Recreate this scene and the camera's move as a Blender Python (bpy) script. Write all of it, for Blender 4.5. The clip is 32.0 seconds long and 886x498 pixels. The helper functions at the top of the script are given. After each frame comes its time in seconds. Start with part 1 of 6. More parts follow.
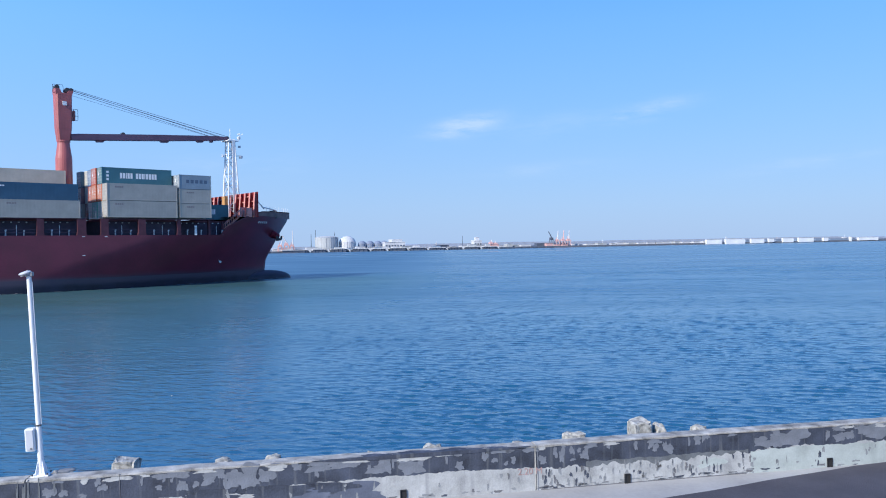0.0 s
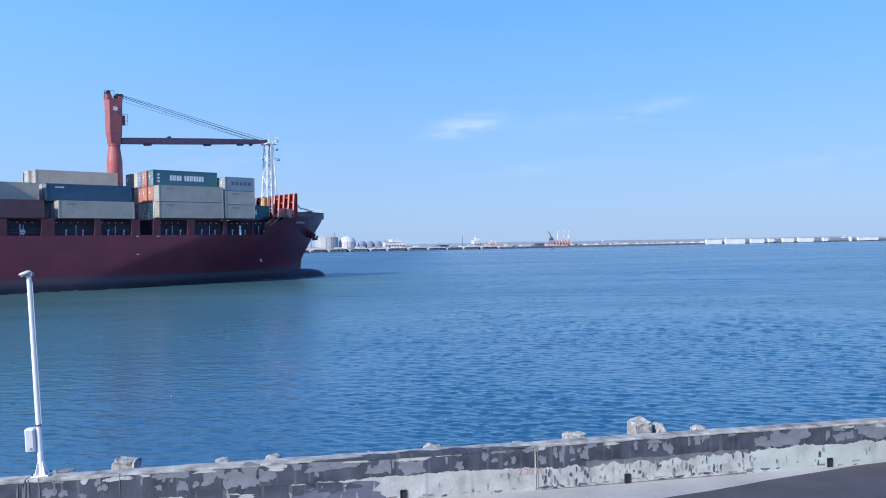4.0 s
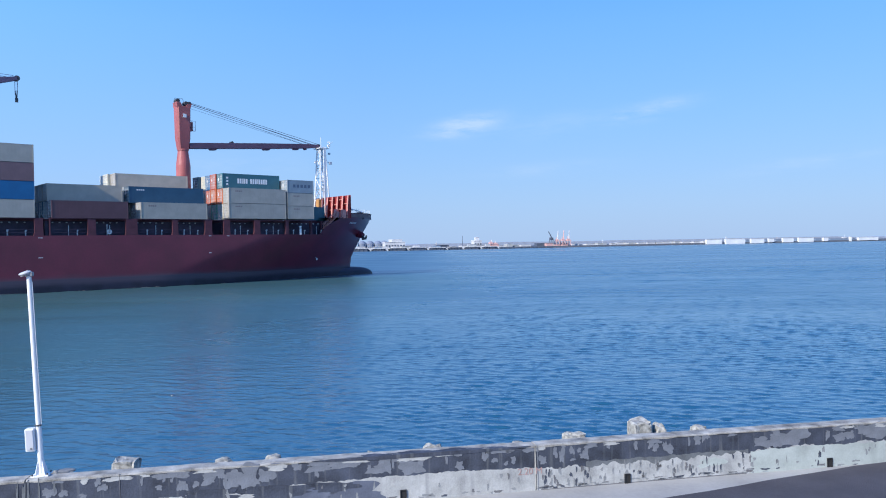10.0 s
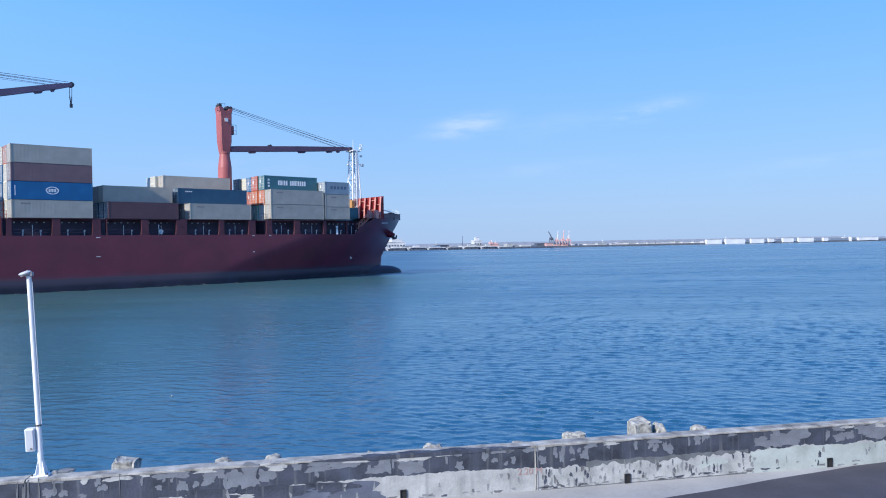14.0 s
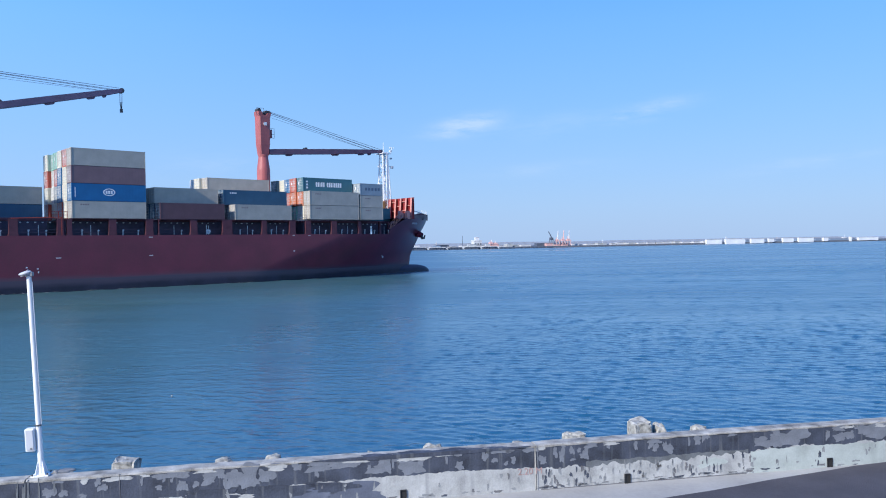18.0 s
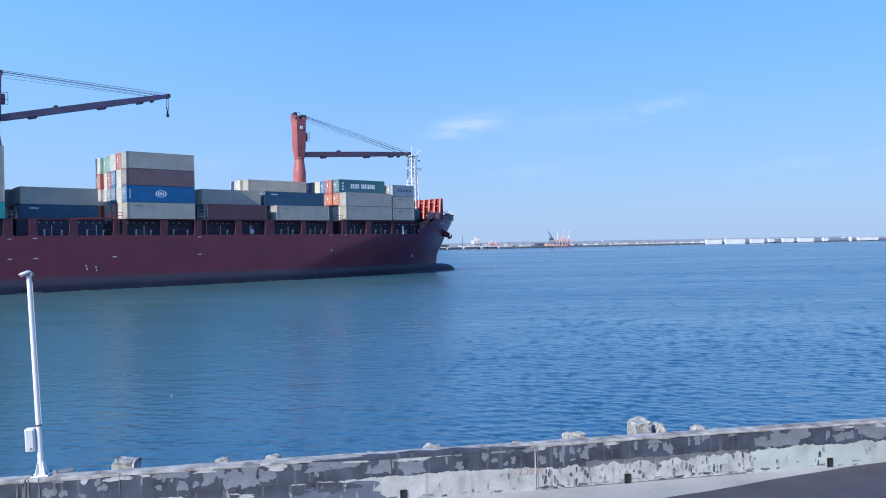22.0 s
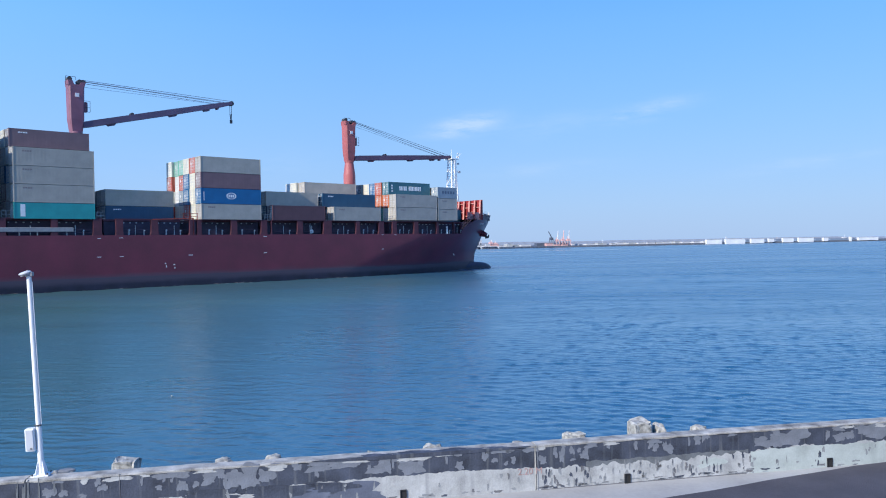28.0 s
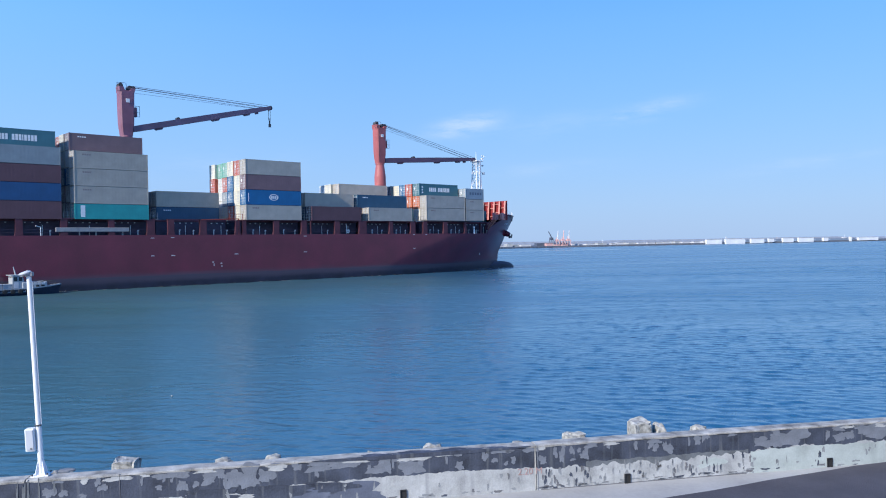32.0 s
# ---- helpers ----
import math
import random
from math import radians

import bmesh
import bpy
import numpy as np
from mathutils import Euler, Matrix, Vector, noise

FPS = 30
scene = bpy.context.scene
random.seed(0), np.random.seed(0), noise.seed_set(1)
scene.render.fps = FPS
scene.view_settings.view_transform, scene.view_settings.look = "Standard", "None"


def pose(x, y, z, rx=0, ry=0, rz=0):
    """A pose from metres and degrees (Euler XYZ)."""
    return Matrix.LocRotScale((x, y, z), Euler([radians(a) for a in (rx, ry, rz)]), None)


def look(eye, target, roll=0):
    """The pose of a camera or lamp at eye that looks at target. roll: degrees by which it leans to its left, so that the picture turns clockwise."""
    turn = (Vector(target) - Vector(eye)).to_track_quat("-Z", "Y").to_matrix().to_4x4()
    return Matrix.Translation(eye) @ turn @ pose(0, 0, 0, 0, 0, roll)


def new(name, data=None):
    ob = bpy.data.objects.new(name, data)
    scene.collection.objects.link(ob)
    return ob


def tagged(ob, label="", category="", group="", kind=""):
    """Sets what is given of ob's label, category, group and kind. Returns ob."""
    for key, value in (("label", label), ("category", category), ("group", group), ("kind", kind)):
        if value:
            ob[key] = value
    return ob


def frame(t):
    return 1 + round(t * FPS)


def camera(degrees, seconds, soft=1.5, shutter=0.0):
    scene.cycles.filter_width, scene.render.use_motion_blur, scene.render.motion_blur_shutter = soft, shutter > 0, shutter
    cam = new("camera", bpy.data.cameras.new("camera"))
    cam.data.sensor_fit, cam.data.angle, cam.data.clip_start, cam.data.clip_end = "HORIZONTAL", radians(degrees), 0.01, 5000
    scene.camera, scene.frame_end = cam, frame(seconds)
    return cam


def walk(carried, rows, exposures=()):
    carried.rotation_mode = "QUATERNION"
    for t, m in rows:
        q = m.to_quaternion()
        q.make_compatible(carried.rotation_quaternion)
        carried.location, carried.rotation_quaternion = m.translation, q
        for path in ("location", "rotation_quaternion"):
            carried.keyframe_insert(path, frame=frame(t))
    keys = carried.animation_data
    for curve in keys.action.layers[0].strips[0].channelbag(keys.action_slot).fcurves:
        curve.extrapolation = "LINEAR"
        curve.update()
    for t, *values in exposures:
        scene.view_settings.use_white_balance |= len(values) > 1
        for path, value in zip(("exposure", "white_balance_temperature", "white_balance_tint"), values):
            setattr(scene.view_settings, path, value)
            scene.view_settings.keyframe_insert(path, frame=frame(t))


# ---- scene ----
cam = camera(59.55, 32.0, soft=1.05)
EYE = (0.0, 0.0, 6.365)
PITCH, ROLL = -0.2646, -1.084
STAND = look(EYE, (0.0, 100.0, EYE[2] + 100.0 * math.tan(radians(PITCH))), ROLL)
walk(cam, [(0.0, STAND), (32.0, STAND)], exposures=[(0.0, 0.11), (32.0, 0.11)])

# ---------------------------------------------------------------- light
SUN_EL, SUN_AZ = 30.5, 221.8   # degrees; azimuth clockwise from +y
world = bpy.data.worlds.new("sky")
scene.world = world
world.use_nodes = True
wn, wl = world.node_tree.nodes, world.node_tree.links
bg = wn["Background"]
sky = wn.new("ShaderNodeTexSky")
sky.sky_type, sky.sun_disc = "NISHITA", False
sky.sun_elevation, sky.sun_rotation = radians(SUN_EL), radians(SUN_AZ)
sky.air_density, sky.dust_density, sky.ozone_density = 1.0, 0.0, 5.0


def wmath(op, a, b=None, c=None):
    n = wn.new("ShaderNodeMath")
    n.operation = op
    for i, v in enumerate((a, b, c)):
        if v is None:
            continue
        if isinstance(v, (int, float)):
            n.inputs[i].default_value = v
        else:
            wl.new(v, n.inputs[i])
    return n.outputs[0]


wco = wn.new("ShaderNodeTexCoord")
wsep = wn.new("ShaderNodeSeparateXYZ")
wl.new(wco.outputs["Generated"], wsep.inputs[0])
w_az = wmath("ARCTAN2", wsep.outputs[0], wsep.outputs[1])
w_el = wmath("ARCSINE", wsep.outputs[2])
# the sky is a little brighter towards the sun's side
w_side = wmath("MAXIMUM", wmath("SUBTRACT", wmath("MULTIPLY", wsep.outputs[0], -1.0), 0.1), 0.0)
w_gain = wmath("MULTIPLY_ADD", wmath("MULTIPLY", w_side, wmath("MINIMUM", wmath("MAXIMUM", w_el, 0.0), 0.35)), 0.195, 0.13)
wl.new(w_gain, bg.inputs["Strength"])
wmap = wn.new("ShaderNodeMapping")
wmap.inputs["Scale"].default_value = (14, 14, 60)
wmap.inputs["Rotation"].default_value = (0, radians(-8), 0)
wl.new(wco.outputs["Generated"], wmap.inputs[0])
wnoise = wn.new("ShaderNodeTexNoise")
wnoise.inputs["Scale"].default_value, wnoise.inputs["Detail"].default_value, wnoise.inputs["Roughness"].default_value = 1.0, 6, 0.62
wl.new(wmap.outputs[0], wnoise.inputs["Vector"])
wisps = None
# thin cirrus wisps: azimuth, elevation, half width, half height (radians), tilt, density
for a0, e0, wa, we, tilt, dens in ((0.030, 0.152, 0.048, 0.014, 0.18, 1.5), (0.262, 0.162, 0.058, 0.012, 0.16, 0.70),
                                   (0.14, 0.150, 0.10, 0.016, 0.10, 0.25), (0.13, 0.095, 0.09, 0.010, 0.05, 0.25),
                                   (0.44, 0.088, 0.09, 0.010, 0.10, 0.28), (-0.26, 0.105, 0.12, 0.02, 0.05, 0.22)):
    da = wmath("SUBTRACT", w_az, a0)
    de = wmath("SUBTRACT", wmath("SUBTRACT", w_el, e0), wmath("MULTIPLY", da, tilt))
    d2 = wmath("ADD", wmath("POWER", wmath("ABSOLUTE", wmath("DIVIDE", da, wa)), 2.0), wmath("POWER", wmath("ABSOLUTE", wmath("DIVIDE", de, we)), 2.0))
    m = wmath("MULTIPLY", wmath("EXPONENT", wmath("MULTIPLY", d2, -1.6)), dens)
    wisps = m if wisps is None else wmath("ADD", wisps, m)
grain = wmath("MULTIPLY", wmath("SUBTRACT", wnoise.outputs["Fac"], 0.36), 1.6)
cover = wmath("MULTIPLY", wisps, grain)
wclamp = wn.new("ShaderNodeClamp")
wl.new(cover, wclamp.inputs["Value"])
wclamp.inputs["Max"].default_value = 0.40
# clear saturated blue above, pale haze all round the horizon
whsv = wn.new("ShaderNodeHueSaturation")
whsv.inputs["Saturation"].default_value, whsv.inputs["Value"].default_value = 1.4, 1.15
wl.new(sky.outputs[0], whsv.inputs["Color"])
whaze = wn.new("ShaderNodeMix")
whaze.data_type = "RGBA"
wl.new(wmath("ADD", wmath("MULTIPLY", wmath("EXPONENT", wmath("MULTIPLY", wmath("MAXIMUM", w_el, 0.0), -1.8)), 0.70), 0.28), whaze.inputs["Factor"])
wl.new(whsv.outputs[0], whaze.inputs["A"])
wgrad = wn.new("ShaderNodeMix")
wgrad.data_type = "RGBA"
wl.new(wmath("MINIMUM", wmath("MULTIPLY", wmath("MAXIMUM", w_el, 0.0), 3.4), 1.0), wgrad.inputs["Factor"])
wgrad.inputs["A"].default_value = (2.78, 4.03, 6.18, 1)
wgrad.inputs["B"].default_value = (1.88, 4.02, 7.9, 1)
wdeep = wn.new("ShaderNodeMix")     # the blue deepens overhead
wdeep.data_type = "RGBA"
wl.new(wmath("MINIMUM", wmath("MULTIPLY", wmath("MAXIMUM", wmath("SUBTRACT", w_el, 0.27), 0.0), 2.2), 1.0), wdeep.inputs["Factor"])
wl.new(wgrad.outputs["Result"], wdeep.inputs["A"])
wdeep.inputs["B"].default_value = (1.05, 2.72, 8.8, 1)
wl.new(wdeep.outputs["Result"], whaze.inputs["B"])
wmix = wn.new("ShaderNodeMix")
wmix.data_type = "RGBA"
wl.new(wclamp.outputs[0], wmix.inputs["Factor"])
wl.new(whaze.outputs["Result"], wmix.inputs["A"])
wmix.inputs["B"].default_value = (5.6, 6.4, 7.4, 1)
wl.new(wmix.outputs["Result"], bg.inputs["Color"])

sun = new("sun", bpy.data.lights.new("sun", "SUN"))
sun.data.energy, sun.data.angle, sun.data.color = 5.0, radians(0.53), (1.0, 0.95, 0.87)
_az, _el = radians(SUN_AZ), radians(SUN_EL)
sun.matrix_world = look((0, 0, 0), (-math.sin(_az) * math.cos(_el), -math.cos(_az) * math.cos(_el), -math.sin(_el)))


# ---------------------------------------------------------------- materials
def material(name, color, rough=0.6, metal=0.0, vary=0.25, scale=1.0, bump=0.0, bump_scale=20.0, streak=0.0, streak_color=(0.1, 0.04, 0.02), streak_scale=0.8,
             stretch=(1, 1, 1), per_object=0.0):
    """A worn surface: two scales of tone, optional running stains, optional relief."""
    mt = bpy.data.materials.new(name)
    mt.use_nodes = True
    n, l = mt.node_tree.nodes, mt.node_tree.links
    b = n["Principled BSDF"]
    co = n.new("ShaderNodeTexCoord")
    mp = n.new("ShaderNodeMapping")
    mp.inputs["Scale"].default_value = stretch
    l.new(co.outputs["Object"], mp.inputs[0])
    big = n.new("ShaderNodeTexNoise")
    big.inputs["Scale"].default_value, big.inputs["Detail"].default_value = scale, 5
    l.new(mp.outputs[0], big.inputs["Vector"])
    fine = n.new("ShaderNodeTexNoise")
    fine.inputs["Scale"].default_value, fine.inputs["Detail"].default_value = scale * 14, 3
    l.new(mp.outputs[0], fine.inputs["Vector"])
    add = n.new("ShaderNodeMath")
    add.operation = "MULTIPLY_ADD"
    l.new(fine.outputs["Fac"], add.inputs[0])
    add.inputs[1].default_value = 0.35
    l.new(big.outputs["Fac"], add.inputs[2])
    rng = n.new("ShaderNodeMapRange")
    rng.inputs["From Min"].default_value, rng.inputs["From Max"].default_value = 0.4, 0.95
    rng.inputs["To Min"].default_value, rng.inputs["To Max"].default_value = 1 - vary, 1 + vary
    l.new(add.outputs[0], rng.inputs["Value"])
    val = rng.outputs[0]
    if per_object:
        oi = n.new("ShaderNodeObjectInfo")
        po = n.new("ShaderNodeMath")
        po.operation = "MULTIPLY_ADD"
        l.new(oi.outputs["Random"], po.inputs[0])
        po.inputs[1].default_value, po.inputs[2].default_value = 2 * per_object, 1 - per_object
        mu = n.new("ShaderNodeMath")
        mu.operation = "MULTIPLY"
        l.new(val, mu.inputs[0])
        l.new(po.outputs[0], mu.inputs[1])
        val = mu.outputs[0]
    hsv = n.new("ShaderNodeHueSaturation")
    hsv.inputs["Color"].default_value = (*color, 1)
    l.new(val, hsv.inputs["Value"])
    out = hsv.outputs[0]
    if streak:
        sm = n.new("ShaderNodeMapping")
        sm.inputs["Scale"].default_value = (3.0, 3.0, 0.18)
        l.new(co.outputs["Object"], sm.inputs[0])
        sn = n.new("ShaderNodeTexNoise")
        sn.inputs["Scale"].default_value, sn.inputs["Detail"].default_value = streak_scale, 6
        l.new(sm.outputs[0], sn.inputs["Vector"])
        sr = n.new("ShaderNodeMapRange")
        sr.inputs["From Min"].default_value, sr.inputs["From Max"].default_value = 0.55, 0.8
        sr.inputs["To Max"].default_value = streak
        l.new(sn.outputs["Fac"], sr.inputs["Value"])
        mx = n.new("ShaderNodeMix")
        mx.data_type = "RGBA"
        l.new(sr.outputs[0], mx.inputs["Factor"])
        l.new(out, mx.inputs["A"])
        mx.inputs["B"].default_value = (*streak_color, 1)
        out = mx.outputs["Result"]
    l.new(out, b.inputs["Base Color"])
    b.inputs["Roughness"].default_value, b.inputs["Metallic"].default_value = rough, metal
    if bump:
        bn = n.new("ShaderNodeTexNoise")
        bn.inputs["Scale"].default_value, bn.inputs["Detail"].default_value = bump_scale, 6
        l.new(co.outputs["Object"], bn.inputs["Vector"])
        bp = n.new("ShaderNodeBump")
        bp.inputs["Strength"].default_value, bp.inputs["Distance"].default_value = bump, 0.02
        l.new(bn.outputs["Fac"], bp.inputs["Height"])
        l.new(bp.outputs[0], b.inputs["Normal"])
    return mt


def water_material():
    mt = bpy.data.materials.new("sea_water")
    mt.use_nodes = True
    n, l = mt.node_tree.nodes, mt.node_tree.links
    b = n["Principled BSDF"]
    co = n.new("ShaderNodeTexCoord")
    tint = n.new("ShaderNodeTexNoise")
    tint.inputs["Scale"].default_value, tint.inputs["Detail"].default_value = 0.012, 3
    l.new(co.outputs["Object"], tint.inputs["Vector"])
    ramp = n.new("ShaderNodeMix")
    ramp.data_type = "RGBA"
    l.new(tint.outputs["Fac"], ramp.inputs["Factor"])
    ramp.inputs["A"].default_value = (0.012, 0.080, 0.152, 1)
    ramp.inputs["B"].default_value = (0.014, 0.088, 0.158, 1)
    # fixed green tint for the ship's reflection, on the sheltered side of the basin
    sx = n.new("ShaderNodeSeparateXYZ")
    l.new(co.outputs["Object"], sx.inputs[0])
    reach = n.new("ShaderNodeVectorMath")
    reach.operation = "DOT_PRODUCT"
    l.new(co.outputs["Object"], reach.inputs[0])
    reach.inputs[1].default_value = (1.0, -0.1, 0.0)
    side = n.new("ShaderNodeMapRange")
    side.interpolation_type = "SMOOTHSTEP"
    side.inputs["From Min"].default_value, side.inputs["From Max"].default_value = -38.0, -5.0
    side.inputs["To Min"].default_value, side.inputs["To Max"].default_value = 1.0, 0.0
    l.new(reach.outputs["Value"], side.inputs["Value"])
    mottle = n.new("ShaderNodeMapRange")
    mottle.inputs["From Min"].default_value, mottle.inputs["From Max"].default_value = 0.1, 0.55
    l.new(tint.outputs["Fac"], mottle.inputs["Value"])
    mm = n.new("ShaderNodeMath")
    mm.operation = "MULTIPLY"
    l.new(side.outputs[0], mm.inputs[0])
    l.new(mottle.outputs[0], mm.inputs[1])
    near = n.new("ShaderNodeMapRange")
    near.interpolation_type = "SMOOTHSTEP"
    near.inputs["From Min"].default_value, near.inputs["From Max"].default_value = 130.0, 215.0
    near.inputs["To Min"].default_value, near.inputs["To Max"].default_value = 1.0, 0.0
    l.new(sx.outputs[1], near.inputs["Value"])
    mn = n.new("ShaderNodeMath")
    mn.operation = "MULTIPLY"
    l.new(mm.outputs[0], mn.inputs[0])
    l.new(near.outputs[0], mn.inputs[1])
    reflection_green = mn.outputs[0]
    green = n.new("ShaderNodeMix")
    green.data_type = "RGBA"
    l.new(reflection_green, green.inputs["Factor"])
    l.new(ramp.outputs["Result"], green.inputs["A"])
    green.inputs["B"].default_value = (0.024, 0.088, 0.070, 1)
    l.new(green.outputs["Result"], b.inputs["Base Color"])
    b.inputs["IOR"].default_value = 2.05
    # calmer under the wall, more broken by the wind further out
    sep = n.new("ShaderNodeSeparateXYZ")
    l.new(co.outputs["Object"], sep.inputs[0])
    far = n.new("ShaderNodeMapRange")
    far.inputs["From Min"].default_value, far.inputs["From Max"].default_value = 20.0, 110.0
    far.inputs["To Min"].default_value, far.inputs["To Max"].default_value = 0.14, 0.26
    l.new(sep.outputs[1], far.inputs["Value"])
    # long cat's paws where the wind touches
    pm = n.new("ShaderNodeMapping")
    pm.inputs["Scale"].default_value = (0.011, 0.055, 1.0)
    pm.inputs["Rotation"].default_value = (0, 0, radians(-9))
    l.new(co.outputs["Object"], pm.inputs[0])
    paw = n.new("ShaderNodeTexNoise")
    paw.inputs["Scale"].default_value, paw.inputs["Detail"].default_value, paw.inputs["Roughness"].default_value = 1.0, 9, 0.66
    l.new(pm.outputs[0], paw.inputs["Vector"])
    pr = n.new("ShaderNodeMapRange")
    pr.inputs["From Min"].default_value, pr.inputs["From Max"].default_value = 0.36, 0.64
    pr.inputs["To Min"].default_value, pr.inputs["To Max"].default_value = 0.84, 1.16
    l.new(paw.outputs["Fac"], pr.inputs["Value"])
    rm = n.new("ShaderNodeMath")
    rm.operation = "MULTIPLY"
    l.new(far.outputs[0], rm.inputs[0])
    l.new(pr.outputs[0], rm.inputs[1])
    # finely ruffled in the lee, clearer chop towards open water
    lee = n.new("ShaderNodeMapRange")
    lee.inputs["From Min"].default_value, lee.inputs["From Max"].default_value = -28.0, 6.0
    lee.inputs["To Min"].default_value, lee.inputs["To Max"].default_value = 1.6, 1.0
    l.new(sep.outputs[0], lee.inputs["Value"])
    rl = n.new("ShaderNodeMath")
    rl.operation = "MULTIPLY"
    l.new(rm.outputs[0], rl.inputs[0])
    l.new(lee.outputs[0], rl.inputs[1])
    # pale slicks far out
    sm = n.new("ShaderNodeMapping")
    sm.inputs["Scale"].default_value = (0.0022, 0.019, 1.0)
    sm.inputs["Rotation"].default_value = (0, 0, radians(-14))
    l.new(co.outputs["Object"], sm.inputs[0])
    sn = n.new("ShaderNodeTexNoise")
    sn.inputs["Scale"].default_value, sn.inputs["Detail"].default_value = 1.0, 3
    l.new(sm.outputs[0], sn.inputs["Vector"])
    slick = n.new("ShaderNodeMapRange")
    slick.inputs["From Min"].default_value, slick.inputs["From Max"].default_value = 0.56, 0.68
    slick.inputs["To Min"].default_value, slick.inputs["To Max"].default_value = 0.0, 0.8
    l.new(sn.outputs["Fac"], slick.inputs["Value"])
    gate = n.new("ShaderNodeMapRange")
    gate.inputs["From Min"].default_value, gate.inputs["From Max"].default_value = 200.0, 320.0
    l.new(sep.outputs[1], gate.inputs["Value"])
    sg = n.new("ShaderNodeMath")
    sg.operation = "MULTIPLY"
    l.new(slick.outputs[0], sg.inputs[0])
    l.new(gate.outputs[0], sg.inputs[1])
    inv = n.new("ShaderNodeMath")
    inv.operation = "SUBTRACT"
    inv.inputs[0].default_value = 1.0
    l.new(sg.outputs[0], inv.inputs[1])
    rs = n.new("ShaderNodeMath")
    rs.operation = "MULTIPLY"
    l.new(rl.outputs[0], rs.inputs[0])
    l.new(inv.outputs[0], rs.inputs[1])
    l.new(rs.outputs[0], b.inputs["Roughness"])
    puff = n.new("ShaderNodeMapRange")
    puff.inputs["From Min"].default_value, puff.inputs["From Max"].default_value = 0.36, 0.64
    puff.inputs["To Min"].default_value, puff.inputs["To Max"].default_value = 0.6, 1.15
    l.new(paw.outputs["Fac"], puff.inputs["Value"])
    cm = n.new("ShaderNodeMath")
    cm.operation = "MULTIPLY"
    l.new(inv.outputs[0], cm.inputs[0])
    l.new(puff.outputs[0], cm.inputs[1])
    # the small chop dies down in the deeper water beyond the channel
    deep = n.new("ShaderNodeMapRange")
    deep.inputs["From Min"].default_value, deep.inputs["From Max"].default_value = 100.0, 260.0
    deep.inputs["To Min"].default_value, deep.inputs["To Max"].default_value = 1.0, 0.5
    l.new(sep.outputs[1], deep.inputs["Value"])
    cd = n.new("ShaderNodeMath")
    cd.operation = "MULTIPLY"
    l.new(cm.outputs[0], cd.inputs[0])
    l.new(deep.outputs[0], cd.inputs[1])
    calm = cd.outputs[0]
    height = None
    for sc, st, amp in ((0.8, (0.7, 1.0, 1.0), 0.048), (2.8, (0.7, 1.0, 1.0), 0.018), (6.0, (0.7, 1.0, 1.0), 0.008)):
        mp = n.new("ShaderNodeMapping")
        mp.inputs["Scale"].default_value = st
        mp.inputs["Rotation"].default_value = (0, 0, radians(14))
        l.new(co.outputs["Object"], mp.inputs[0])
        nz = n.new("ShaderNodeTexNoise")
        nz.inputs["Scale"].default_value, nz.inputs["Detail"].default_value = sc, 2
        l.new(mp.outputs[0], nz.inputs["Vector"])
        m = n.new("ShaderNodeMath")
        m.operation = "MULTIPLY_ADD"
        l.new(nz.outputs["Fac"], m.inputs[0])
        m.inputs[1].default_value = amp
        if height is None:
            m.inputs[2].default_value = 0
        else:
            l.new(height, m.inputs[2])
        height = m.outputs[0]
    bp = n.new("ShaderNodeBump")
    bp.inputs["Distance"].default_value = 1.0
    l.new(calm, bp.inputs["Strength"])
    l.new(height, bp.inputs["Height"])
    l.new(bp.outputs[0], b.inputs["Normal"])
    return mt


M = {}
M["water"] = water_material()
M["coping"] = material("bleached_concrete", (0.335, 0.322, 0.295), 0.9, vary=0.75, scale=3.0, bump=0.5, bump_scale=22, streak=0.55, streak_color=(0.20, 0.165, 0.13), streak_scale=0.9)
M["old_paint"] = material("weathered_dark_paint", (0.048, 0.057, 0.082), 0.85, vary=0.65, scale=2.2, bump=0.35, bump_scale=25, streak=0.9, streak_color=(0.18, 0.192, 0.20), streak_scale=2.6)
M["lime"] = material("flaking_limewash", (0.40, 0.405, 0.40), 0.9, vary=0.35, scale=2.6, bump=0.5, bump_scale=16, streak=0.8, streak_color=(0.20, 0.205, 0.215), streak_scale=2.2)
M["patch"] = material("bare_grey_plaster", (0.165, 0.18, 0.21), 0.9, vary=0.3, scale=3, bump=0.4, bump_scale=20)
M["scrubbed"] = material("scrubbed_grey_paint", (0.125, 0.135, 0.145), 0.9, vary=0.45, scale=3, bump=0.3, bump_scale=20, streak=0.6, streak_color=(0.075, 0.085, 0.10), streak_scale=2.4)
M["flake"] = material("thin_grey_limewash", (0.235, 0.245, 0.255), 0.9, vary=0.35, scale=4, bump=0.3, bump_scale=20)
M["scar"] = material("grime_and_shade_concrete", (0.14, 0.14, 0.15), 0.9, vary=0.3, scale=4)
M["grey_coat"] = material("grey_blue_masonry", (0.105, 0.12, 0.165), 0.85, vary=0.35, scale=2.5, streak=0.4, streak_color=(0.2, 0.21, 0.25))
M["green_grey"] = material("green_grey_masonry_paint", (0.40, 0.44, 0.42), 0.85, vary=0.25, scale=2.0, streak=0.4, streak_color=(0.2, 0.22, 0.21))
M["pavement"] = material("pale_concrete_paving", (0.40, 0.39, 0.37), 0.9, vary=0.18, scale=0.9, bump=0.25, bump_scale=30)
